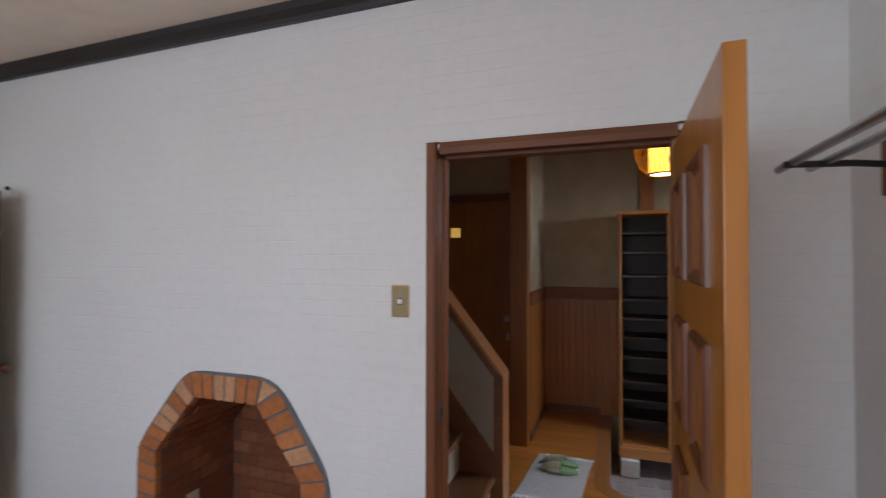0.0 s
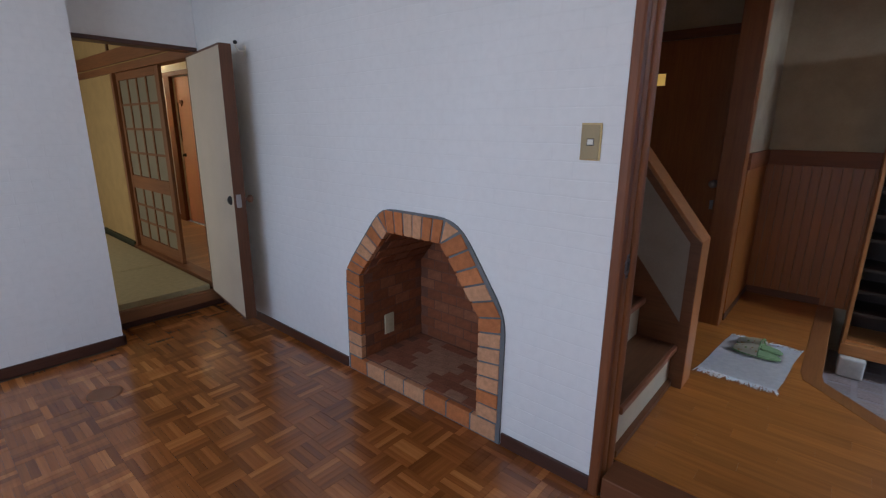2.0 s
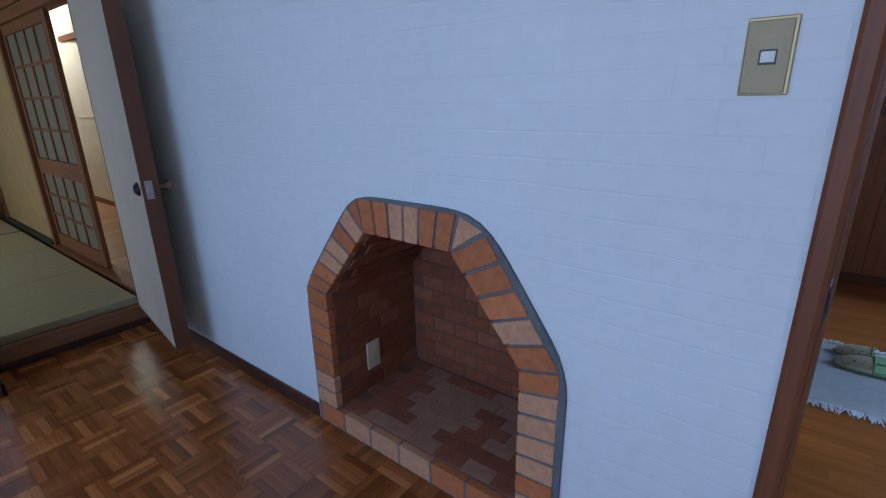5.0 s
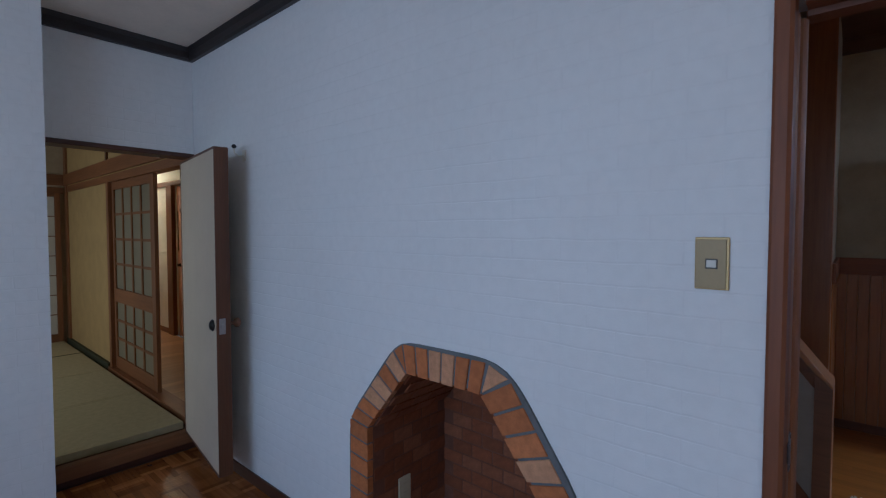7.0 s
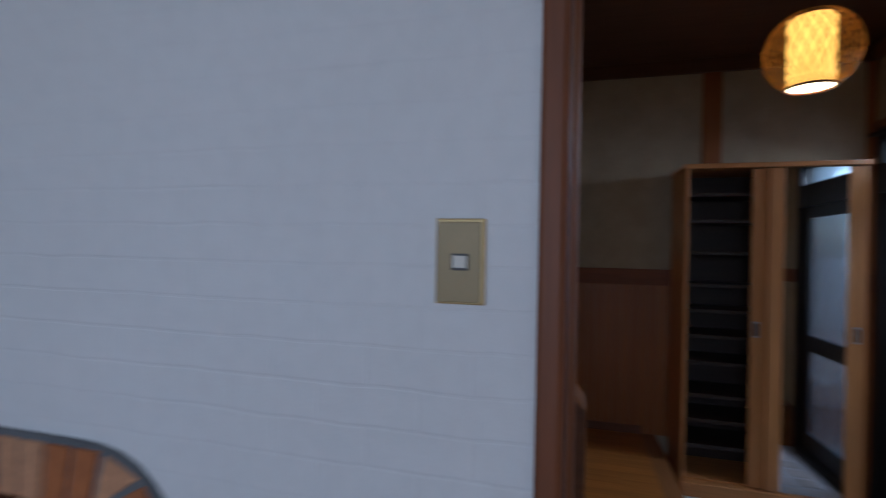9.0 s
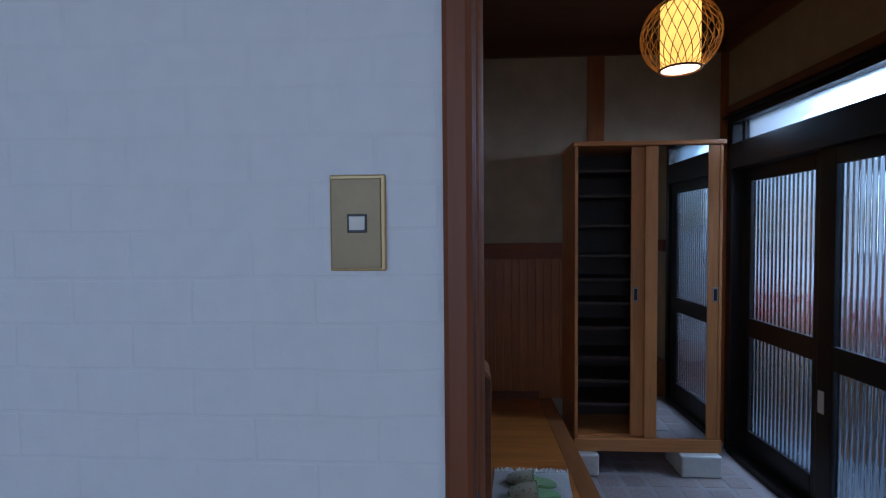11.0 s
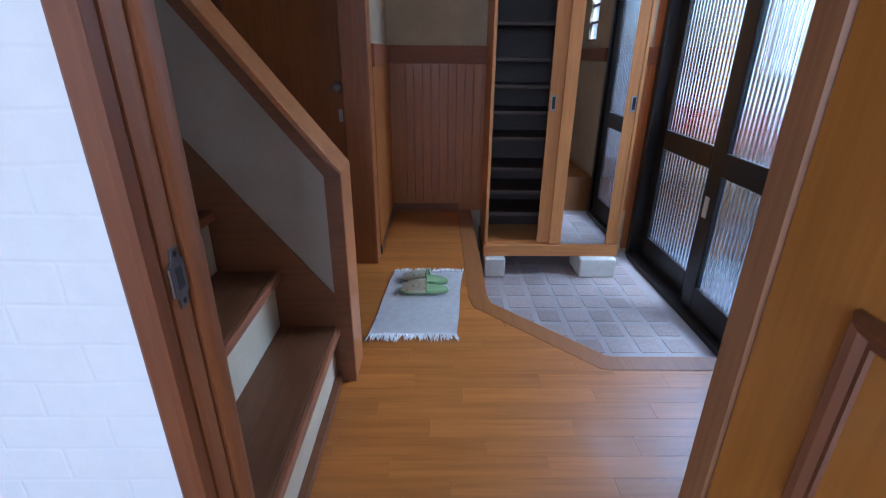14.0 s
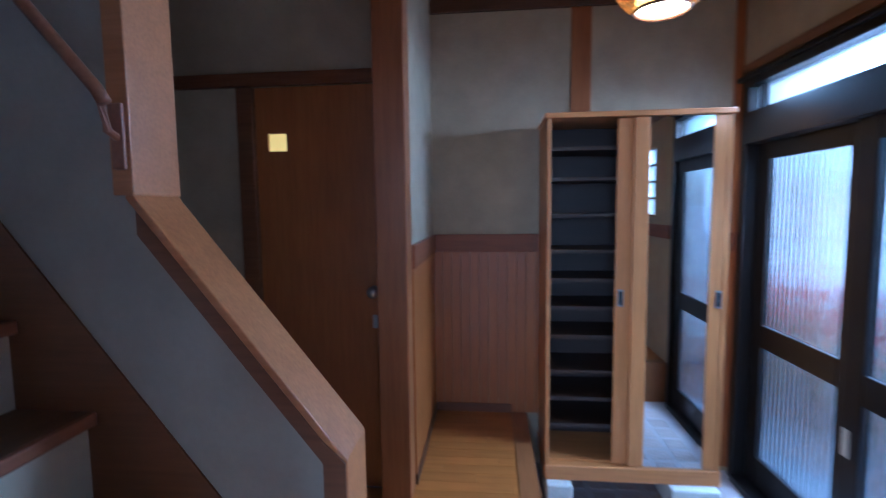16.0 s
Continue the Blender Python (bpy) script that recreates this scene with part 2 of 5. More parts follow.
# darkened along with the firebox bricks, shade included
M_MORTAR2 = plain("shaded_firebox_mortar", (0.19, 0.082, 0.048), 0.9, 0, 0.25, 80, 0.3)
M_BRASS = plain("brass_plate", (0.25, 0.18, 0.085), 0.42, 0.35, 0.08, 120, 0.05)
M_BRASS2 = plain("brass_rim", (0.50, 0.35, 0.14), 0.38, 0.35, 0.08, 120, 0.05)
M_IVORY = plain("ivory_plastic", (0.72, 0.69, 0.60), 0.4, 0, 0.04, 80, 0.03)
M_IRON = plain("antique_bronze", (0.045, 0.040, 0.038), 0.38, 0.8, 0.3, 90, 0.3)
M_COPPER = plain("worn_copper", (0.34, 0.20, 0.14), 0.32, 0.85, 0.25, 90, 0.2)
M_STEEL = plain("dull_steel", (0.45, 0.45, 0.46), 0.35, 0.9, 0.15, 60, 0.1)
M_OUTLET = plain("yellowed_plastic", (0.62, 0.55, 0.37), 0.45, 0, 0.05, 80, 0.03)
M_OLDST = plain("tarnished_steel", (0.17, 0.165, 0.17), 0.33, 0.9, 0.25, 90, 0.2)
M_CREAM = plain("cream_laminate", (0.60, 0.51, 0.38), 0.5, 0, 0.05, 40, 0.05)
M_EDGE = wood("door_edge_wood", (0.075, 0.030, 0.012), (0.15, 0.060, 0.026), 'z', 0.45, 0.1)
M_OCHRE = plain("ochre_plaster", (0.46, 0.315, 0.125), 0.9, 0, 0.08, 70, 0.35)
M_SAND = plain("sand_plaster", (0.43, 0.34, 0.22), 0.92, 0, 0.10, 70, 0.4)
M_GREYP = plain("grey_stair_plaster", (0.36, 0.31, 0.25), 0.92, 0, 0.08, 70, 0.4)
M_TATAMI = plain("tatami_weave", (0.52, 0.44, 0.24), 0.75, 0, 0.10, 220, 0.4)
M_TBORDER = plain("tatami_border", (0.05, 0.05, 0.022), 0.8)
M_SUGI = wood("cedar_z", (0.17, 0.066, 0.022), (0.33, 0.14, 0.05), 'z', 0.5)
M_SUGIX = wood("cedar_x", (0.17, 0.066, 0.022), (0.33, 0.14, 0.05), 'x', 0.5)
M_SUGIY = wood("cedar_y", (0.14, 0.06, 0.022), (0.27, 0.12, 0.045), 'y', 0.5)
M_PAPERW = plain("shoji_paper", (0.60, 0.57, 0.50), 0.9, 0, 0.05, 90, 0.1)
M_FROST = plain("frosted_glass", (0.26, 0.235, 0.165), 0.35, 0, 0.08, 60, 0.1)
M_OAK = wood("corridor_oak", (0.38, 0.19, 0.075), (0.58, 0.32, 0.14), 'y', 0.35, 0.3, 0.6, 0.16, 0.8)
M_SALMON = plain("salmon_panel", (0.66, 0.36, 0.24), 0.5, 0, 0.06, 30, 0.05)
M_WHITEP = plain("white_plaster", (0.74, 0.71, 0.64), 0.85, 0, 0.06, 50, 0.2)
M_HALL = wood("hall_board", (0.35, 0.116, 0.014), (0.54, 0.212, 0.038), 'x', 0.42, 0.15, 0.7, 0.12, 0.8)
M_KAMA = wood("floor_edge_wood", (0.24, 0.088, 0.024), (0.36, 0.150, 0.044), 'y', 0.38, 0.2)
M_TREAD = wood("tread_wood", (0.095, 0.036, 0.014), (0.21, 0.095, 0.042), 'y', 0.42, 0.15)
M_NOSE = wood("nosing_wood", (0.24, 0.090, 0.038), (0.36, 0.15, 0.070), 'y', 0.4, 0.2)
M_RISER = plain("cream_riser", (0.60, 0.53, 0.38), 0.6, 0, 0.07, 40, 0.1)
M_STRING = wood("stringer_wood", (0.12, 0.042, 0.012), (0.23, 0.088, 0.030), 'x', 0.45)
M_CAP = wood("rail_cap_wood", (0.36, 0.132, 0.036), (0.54, 0.225, 0.072), 'x', 0.4, 0.15)
M_POST = wood("post_wood", (0.23, 0.072, 0.014), (0.37, 0.128, 0.032), 'z', 0.42, 0.1)
M_WAINS = wood("wainscot_wood", (0.30, 0.088, 0.010), (0.42, 0.145, 0.022), 'z', 0.45, 0.1, 1.0, 0.08)
M_VENEER = wood("door_veneer", (0.27, 0.085, 0.013), (0.40, 0.138, 0.026), 'z', 0.45, 0.1)
M_CEILW = wood("ceiling_board", (0.07, 0.030, 0.013), (0.15, 0.066, 0.03), 'x', 0.55)
M_TILE = brick_mat("entry_tile", (0.34, 0.285, 0.265), (0.38, 0.315, 0.29), 0.6)
M_GROUT = plain("entry_grout", (0.38, 0.335, 0.325), 0.8, 0, 0.1, 60, 0.15)
M_ALU = plain("dark_aluminium", (0.022, 0.018, 0.016), 0.38, 0.55, 0.1, 50, 0.05)
M_GLASS = glass_mat("ribbed_glass", (0.80, 0.87, 0.96), 0.05)
M_GLASS2 = glass_mat("frosted_transom", (0.95, 0.98, 1.0), 0.35)
M_CAB = wood("cabinet_beech", (0.50, 0.195, 0.045), (0.66, 0.29, 0.080), 'z', 0.42, 0.1, 0.8, 0, 0.6)
M_CABX = wood("cabinet_beech_x", (0.50, 0.195, 0.045), (0.66, 0.29, 0.080), 'x', 0.42, 0.1, 0.8, 0, 0.6)
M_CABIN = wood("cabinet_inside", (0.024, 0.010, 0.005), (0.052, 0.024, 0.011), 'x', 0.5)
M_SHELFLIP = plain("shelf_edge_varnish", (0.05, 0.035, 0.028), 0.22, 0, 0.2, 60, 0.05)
M_CONC = plain("painted_concrete", (0.72, 0.70, 0.62), 0.85, 0, 0.15, 50, 0.4)
M_MAT = plain("white_cotton", (0.87, 0.85, 0.82), 0.95, 0, 0.08, 300, 0.6)
M_SLIPG = plain("pale_green_cloth", (0.28, 0.40, 0.18), 0.9, 0, 0.12, 120, 0.3)
M_SLIPF = patterned("patterned_cloth")
# bamboo brightened to amber, so its colour carries the lamp's glow
M_BAMBOO = plain("bamboo_weave", (0.70, 0.38, 0.06), 0.5, 0, 0.2, 90, 0.1)
M_BLACKP = plain("black_plastic", (0.015, 0.015, 0.016), 0.4)
M_LAMPP = glow("lamp_paper", (1.0, 0.47, 0.06), 0.75)
M_LAMPB = glow("lamp_opening", (1.0, 0.74, 0.36), 3.2)
M_AMBER = glow("amber_pane", (1.0, 0.58, 0.12), 0.11)
m_mirror, mnt, mb = nodes_of("mirror")
mb.inputs["Metallic"].default_value, mb.inputs["Roughness"].default_value = 1.0, 0.015
mb.inputs["Base Color"].default_value = (0.86, 0.88, 0.88, 1)
M_MIRROR = m_mirror

# ---- building helpers ----


def put_box(bm, x0, x1, y0, y1, z0, z1, bev=0.0):
    vs = [bm.verts.new((x, y, z)) for x in (x0, x1) for y in (y0, y1) for z in (z0, z1)]
    fs = [bm.faces.new([vs[i] for i in q]) for q in ((0, 1, 3, 2), (4, 6, 7, 5), (0, 4, 5, 1), (2, 3, 7, 6), (0, 2, 6, 4), (1, 5, 7, 3))]
    if bev:
        es = list({e for f in fs for e in f.edges})
        bmesh.ops.bevel(bm, geom=es, offset=bev, segments=2, profile=0.5, affect='EDGES')
    return bm


def put_prism(bm, pts, axis, a, b, bev=0.0):
    """A polygon, given in the plane across the axis, drawn out from a to b."""
    def place(u, v, w):
        return {'x': (w, u, v), 'y': (u, w, v), 'z': (u, v, w)}[axis]
    lo = [bm.verts.new(place(u, v, a)) for u, v in pts]
    hi = [bm.verts.new(place(u, v, b)) for u, v in pts]
    n = len(pts)
    fs = [bm.faces.new(lo), bm.faces.new(hi[::-1])]
    fs += [bm.faces.new([lo[i], hi[i], hi[(i + 1) % n], lo[(i + 1) % n]]) for i in range(n)]
    bmesh.ops.recalc_face_normals(bm, faces=fs)
    if bev:
        es = list({e for f in fs for e in f.edges})
        bmesh.ops.bevel(bm, geom=es, offset=bev, segments=2, profile=0.5, affect='EDGES')
    return bm


def put_lathe(bm, prof, axis, c, n=20):
    """A profile of (radius, height) turned about an axis through c."""
    rings = []
    for r, h in prof:
        ring = []
        for i in range(n):
            a = 2 * math.pi * i / n
            u, v = r * math.cos(a), r * math.sin(a)
            d = {'x': (h, u, v), 'y': (u, h, v), 'z': (u, v, h)}[axis]
            ring.append(bm.verts.new((c[0] + d[0], c[1] + d[1], c[2] + d[2])))
        rings.append(ring)
    fs = [bm.faces.new([p[i], p[(i + 1) % n], q[(i + 1) % n], q[i]]) for p, q in zip(rings, rings[1:]) for i in range(n)]
    fs += [bm.faces.new(rings[0][::-1]), bm.faces.new(rings[-1])]
    bmesh.ops.recalc_face_normals(bm, faces=fs)
    return bm


def put_tube(bm, path, r, n=10):
    """A round bar along a path of points."""
    pts = [Vector(p) for p in path]
    rings = []
    for i, p in enumerate(pts):
        d = (pts[min(i + 1, len(pts) - 1)] - pts[max(i - 1, 0)]).normalized()
        up = Vector((0, 0, 1)) if abs(d.z) < 0.9 else Vector((1, 0, 0))
        s = d.cross(up).normalized()
        t = d.cross(s)
        rr = r[i] if isinstance(r, (list, tuple)) else r
        rings.append([bm.verts.new(p + rr * (s * math.cos(2 * math.pi * k / n) + t * math.sin(2 * math.pi * k / n))) for k in range(n)])
    fs = [bm.faces.new([p[i], p[(i + 1) % n], q[(i + 1) % n], q[i]]) for p, q in zip(rings, rings[1:]) for i in range(n)]
    fs += [bm.faces.new(rings[0][::-1]), bm.faces.new(rings[-1])]
    bmesh.ops.recalc_face_normals(bm, faces=fs)
    return bm


def mesh_of(name, bm, material, smooth=False):
    me = bpy.data.meshes.new(name)
    bmesh.ops.recalc_face_normals(bm, faces=bm.faces[:])
    bm.to_mesh(me)
    bm.free()
    me.materials.append(material)
    if smooth:
        for p in me.polygons:
            p.use_smooth = True
    return me


def part(name, bm, material, parent=None, label="", smooth=False):
    ob = new(name, mesh_of(name, bm, material, smooth))
    if parent is not None:
        ob.parent = parent
        up = parent.location if parent.parent is None else Vector((0, 0, 0))
        ob.matrix_parent_inverse = Matrix.Translation(-up)
    if label:
        ob["label"] = label
    return ob


def box(name, d, material, parent=None, bev=0.002, label=""):
    return part(name, put_box(bmesh.new(), *d, bev), material, parent, label)


def thing(name, at, label, category, group="", kind=""):
    ob = new(name)
    ob.location = at
    ob.empty_display_size = 0.1
    return tagged(ob, label, category, group, kind)


def setting(name, boxes, material, label, category):
    bm = bmesh.new()
    for d in boxes:
        put_box(bm, *d)
    return tagged(part(name, bm, material), label, category, "", "structure")


def piece(name, me, parent, at, turn=(0, 0, 0)):
    ob = new(name, me)
    ob.parent = parent
    up = parent.location if parent.parent is None else Vector((0, 0, 0))
    ob.matrix_parent_inverse = Matrix.Translation(-up)
    ob.matrix_basis = pose(*at, *turn)
    return ob

# ---- the white room ----
CEIL_A, WALLX, RIGHTX, BACKY = 2.515, -3.03, 1.27, -3.5
HALLZ, TATZ, ENTRYZ = 0.097, 0.115, -0.225
FPX = -0.935                       # middle of the fireplace
DL, DR, DT = 0.0, 0.885, 1.89     # outer edges of the hall door's casing

# main wall, with the hall door's opening and the fireplace's mouth
setting("wall_north", [
    (WALLX - 0.1, FPX - 0.47, 0, 0.10, -0.3, 3.6), (FPX - 0.47, FPX + 0.47, 0, 0.10, 0.93, 3.6), 
    (FPX + 0.47, 0.02, 0, 0.10, -0.3, 3.6), (0.02, 0.865, 0, 0.10, 1.87, 3.6), (0.865, 2.06, 0, 0.10, -0.3, 3.6)],
    M_PAPER, "white embossed brick-pattern wallpaper wall", "wall")
wall_bm = bmesh.new()
wall_bm.from_mesh(bpy.data.objects["wall_north"].data)
for sg in (-1, 1):
    put_prism(wall_bm, [(FPX + sg * 0.47, 0.62), (FPX + sg * 0.47, 0.93), (FPX + sg * 0.22, 0.93)], 'y', 0.0, 0.10)
wall_bm.to_mesh(bpy.data.objects["wall_north"].data)
wall_bm.free()
setting("wall_east", [(RIGHTX, RIGHTX + 0.1, BACKY, -0.002, 0, 2.7)], M_PAPER, "white wallpaper side wall of the room", "wall")
setting("wall_west", [(WALLX - 0.10, WALLX, -0.775, -0.002, 1.87, 2.7)], M_PAPER, "white wallpaper wall above the doorway", "wall")
setting("wall_closet", [(WALLX - 0.098, -2.75, BACKY, -0.775, 0, 2.7)], M_PAPER, "white wallpaper wall jutting out beside doorway", "wall")
setting("wall_south", [
    (-3.3, -1.8, BACKY - 0.1, BACKY, 0, 2.7), (0.6, 1.4, BACKY - 0.1, BACKY, 0, 2.7),
    (-1.8, 0.6, BACKY - 0.1, BACKY, 0, 0.85), (-1.8, 0.6, BACKY - 0.1, BACKY, 2.25, 2.7)], M_PAPER, "white wallpaper wall with a wide window opening", "wall")
setting("ceiling", [(WALLX, RIGHTX, BACKY, -0.001, CEIL_A, CEIL_A + 0.1)], M_CEIL, "warm cream papered ceiling", "ceiling")

bm = bmesh.new()
put_prism(bm, [(0, 2.44), (-0.022, 2.44), (-0.03, 2.455), (-0.03, 2.49), (-0.045, 2.515), (0, 2.515)], 'x', WALLX, RIGHTX)
put_prism(bm, [(WALLX, 2.44), (WALLX + 0.022, 2.44), (WALLX + 0.03, 2.455), (WALLX + 0.03, 2.49), (WALLX + 0.045, 2.515), (WALLX, 2.515)], 'y', -0.775, -0.02)
tagged(part("trim_ceiling", bm, M_MOULD), "near-black wooden ceiling moulding", "moulding", "", "structure")
bm = bmesh.new()
for x0, x1 in ((WALLX, FPX - 0.53), (FPX + 0.53, -0.001)):
    put_box(bm, x0, x1, -0.012, -0.0005, 0.0, 0.062, 0.002)
tagged(part("baseboard_north", bm, M_BASE), "dark brown wooden baseboard below white wall", "baseboard", "", "structure")
setting("baseboard_closet", [(-2.75, -2.738, BACKY, -0.765, 0, 0.062), (WALLX, -2.738, -0.775, -0.763, 0, 0.062)], M_BASEY, "dark brown wooden baseboard round the jutting wall", "baseboard")
setting("floor_bed", [(WALLX - 0.05, 0.9, BACKY, 0.0, -0.2, -0.008), (0.9, RIGHTX, BACKY, 0.0, -0.2, -0.008)], M_GROUND, "dark bed below the wooden parquet floor", "floor")

# doorway to the mat room
sill = thing("door_2", (WALLX, -0.4, 0), "wood-framed doorway with a raised sill", "doorway", "", "structure")
box("sill", (WALLX - 0.02, WALLX + 0.035, -0.773, -0.004, 0.045, 0.125), M_SUGIY, sill, 0.006, "raised worn wooden sill")
box("riser", (WALLX - 0.02, WALLX + 0.005, -0.773, -0.004, 0.0, 0.045), M_BASEY, sill)
box("door_head", (WALLX - 0.12, WALLX + 0.012, -0.775, -0.004, 1.842, 1.869), M_BASEY, sill, 0.003)
box("side_post", (WALLX - 0.10, WALLX + 0.012, -0.774, -0.748, 0.125, 1.842), M_SUGI, sill, 0.003)
box("side_post", (WALLX - 0.10, WALLX + 0.002, -0.030, -0.002, 0.125, 1.842), M_SUGI, sill, 0.003)

# open cream door, swung back beside the main wall
hinge, tip = Vector((-3.00, -0.060, 0)), Vector((-2.262, -0.170, 0))
ang = math.degrees(math.atan2(tip.y - hinge.y, tip.x - hinge.x))
wide = (tip - hinge).length
cd = new("cream_door")
tagged(cd, "cream flush door with brown edges, standing open", "door")
cd.location = (hinge.x, hinge.y, 0.125)
cd.rotation_euler = (0, 0, radians(ang))


def on_cream(name, bm, material, label="", smooth=False, parent=None):
    ob = new(name, mesh_of(name, bm, material, smooth))
    ob.parent = parent or cd
    if label:
        ob["label"] = label
    return ob


on_cream("panel", put_box(bmesh.new(), 0.02, wide - 0.007, -0.034, 0.033, 0.012, 1.668, 0.001), M_CREAM, "cream laminate door face")
b1 = bmesh.new()
put_box(b1, wide - 0.007, wide, -0.035, 0.034, 0, 1.68, 0.002)
on_cream("edge_strip", b1, M_EDGE, "brown wooden edge strip")
on_cream("edge_strip", put_box(bmesh.new(), 0.0, 0.02, -0.035, 0.034, 0, 1.68, 0.003), M_EDGE)
on_cream("edge_strip", put_box(bmesh.new(), 0.02, wide - 0.007, -0.035, 0.034, 0.0, 0.012), M_EDGE)
on_cream("edge_strip", put_box(bmesh.new(), 0.02, wide - 0.007, -0.035, 0.034, 1.668, 1.68), M_EDGE)
KZ = 0.775
knob = on_cream("door_knob", put_lathe(bmesh.new(), [(0.030, 0), (0.030, -0.005), (0.024, -0.009), (0.020, -0.014), (0.012, -0.018), (0.002, -0.019)], 'y', (wide - 0.065, -0.035, KZ), 18), M_IRON, "black round door knob", True)
knob = on_cream("door_knob", put_lathe(bmesh.new(), [(0.028, 0), (0.026, 0.008), (0.011, 0.012), (0.010, 0.030), (0.023, 0.040), (0.026, 0.055), (0.015, 0.066), (0.002, 0.067)], 'y', (wide - 0.065, 0.034, KZ), 18), M_COPPER, "worn copper door knob", True)
on_cream("latch_plate", put_box(bmesh.new(), wide - 0.001, wide + 0.002, -0.022, 0.008, KZ - 0.04, KZ + 0.04, 0.0008), M_STEEL, "steel latch plate")
on_cream("latch_bolt", put_box(bmesh.new(), wide + 0.001, wide + 0.013, -0.014, 0.0, KZ - 0.012, KZ + 0.012, 0.002), M_STEEL)

# little hook on the wall above the cream door
hook = thing("wall_hook", (-2.36, -0.002, 1.78), "small white wall hook with a black tip", "hook")
bm = bmesh.new()
put_box(bm, -2.375, -2.345, -0.006, -0.0005, 1.76, 1.82, 0.002)
put_tube(bm, [(-2.36, -0.005, 1.79), (-2.36, -0.035, 1.785), (-2.36, -0.055, 1.80), (-2.36, -0.058, 1.825)], 0.004, 8)
part("arm", bm, M_IVORY, hook)
part("tip", put_lathe(bmesh.new(), [(0.003, 0), (0.011, 0.005), (0.013, 0.013), (0.008, 0.021), (0.002, 0.023)], 'z', (-2.36, -0.058, 1.822), 12), M_BLACKP, hook, "black rubber tip", True)

# fireplace: an octagonal brick mouth in the wall, with a firebox behind it
fire = thing("fireplace", (FPX, 0, 0), "orange brick fireplace recess with grey mortar rim", "fireplace")
OUTER = [(-0.515, 0.0), (-0.515, 0.600), (-0.255, 0.925), (-0.19, 0.970), (0.215, 0.972), (0.305, 0.920), (0.528, 0.600), (0.522, 0.0)]


def rounded(pts, r, keep):
    out = []
    for i, p in enumerate(pts):
        p = Vector(p)
        if i in keep:
            out.append(p)
            continue
        a, c = Vector(pts[i - 1]), Vector(pts[(i + 1) % len(pts)])
        q0, q1 = p + (a - p).normalized() * min(r, (a - p).length * 0.45), p + (c - p).normalized() * min(r, (c - p).length * 0.45)
        out += [q0.lerp(p, k).lerp(p.lerp(q1, k), k) for k in (0, 0.2, 0.4, 0.6, 0.8, 1)]
    return out


# mortar bed: a ring between the mouth and the outer rim
outer = rounded(OUTER, 0.09, (0, 7))
bm = bmesh.new()


def ring_slab(bm, outer, inner, y0, y1):
    """A slab between two outlines, open at the bottom of the inner one, joined by strips."""
    n = 60
    def resample(pts):
        pts = [Vector(p) for p in pts]
        ls = [(q - p).length for p, q in zip(pts, pts[1:])]
        tot, res = sum(ls), []
        for k in range(n + 1):
            d = tot * k / n
            for p, q, l in zip(pts, pts[1:], ls):
                if d <= l + 1e-9:
                    res.append(p.lerp(q, d / l if l else 0))
                    break
                d -= l
        return res
    o, i = resample(outer), resample(inner)
    def row(pts, y):
        return [bm.verts.new((FPX + p.x, y, p.y)) for p in pts]
    of, ob_, if_, ib = row(o, y0), row(o, y1), row(i, y0), row(i, y1)
    for k in range(n):
        bm.faces.new([of[k], of[k + 1], if_[k + 1], if_[k]])
        bm.faces.new([ob_[k], ib[k], ib[k + 1], ob_[k + 1]])
        bm.faces.new([of[k], ob_[k], ob_[k + 1], of[k + 1]])
        bm.faces.new([if_[k], if_[k + 1], ib[k + 1], ib[k]])


ring_slab(bm, [(-0.515, -0.002)] + [tuple(p) for p in outer[1:-1]] + [(0.522, -0.002)], [(-0.403, 0.0), (-0.403, 0.589), (-0.176, 0.860), (0.176, 0.860), (0.403, 0.569), (0.403, 0.0)], -0.010, 0.016)
put_box(bm, FPX - 0.402, FPX + 0.402, -0.010, 0.016, 0.0, 0.085)
part("mortar_rim", bm, M_MORTAR, fire, "grey mortar rim")

# firebox shell
D = 0.47
for sgn in (-1, 1):
    xa, xb = sorted((FPX + sgn * 0.50, FPX + sgn * 0.3965))
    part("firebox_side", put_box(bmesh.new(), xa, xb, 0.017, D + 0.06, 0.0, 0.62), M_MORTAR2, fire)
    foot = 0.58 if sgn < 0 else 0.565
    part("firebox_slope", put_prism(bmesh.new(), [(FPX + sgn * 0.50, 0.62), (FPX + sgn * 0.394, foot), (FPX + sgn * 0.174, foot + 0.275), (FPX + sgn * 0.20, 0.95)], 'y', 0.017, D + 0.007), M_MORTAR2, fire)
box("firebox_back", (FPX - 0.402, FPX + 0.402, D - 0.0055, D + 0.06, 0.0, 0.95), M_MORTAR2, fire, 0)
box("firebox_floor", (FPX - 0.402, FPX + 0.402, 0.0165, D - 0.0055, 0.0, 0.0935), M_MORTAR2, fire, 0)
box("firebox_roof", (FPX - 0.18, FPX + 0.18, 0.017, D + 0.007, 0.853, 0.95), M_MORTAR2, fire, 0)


def brick_mesh(name, w, h, d, material, bev=0.003):
    return mesh_of(name, put_box(bmesh.new(), -w / 2, w / 2, -d / 2, d / 2, -h / 2, h / 2, bev), material)


def wedge(pts, y0, y1, name="brick"):
    bm = bmesh.new()
    put_prism(bm, pts, 'y', y0, y1, 0.0025)
    return bm


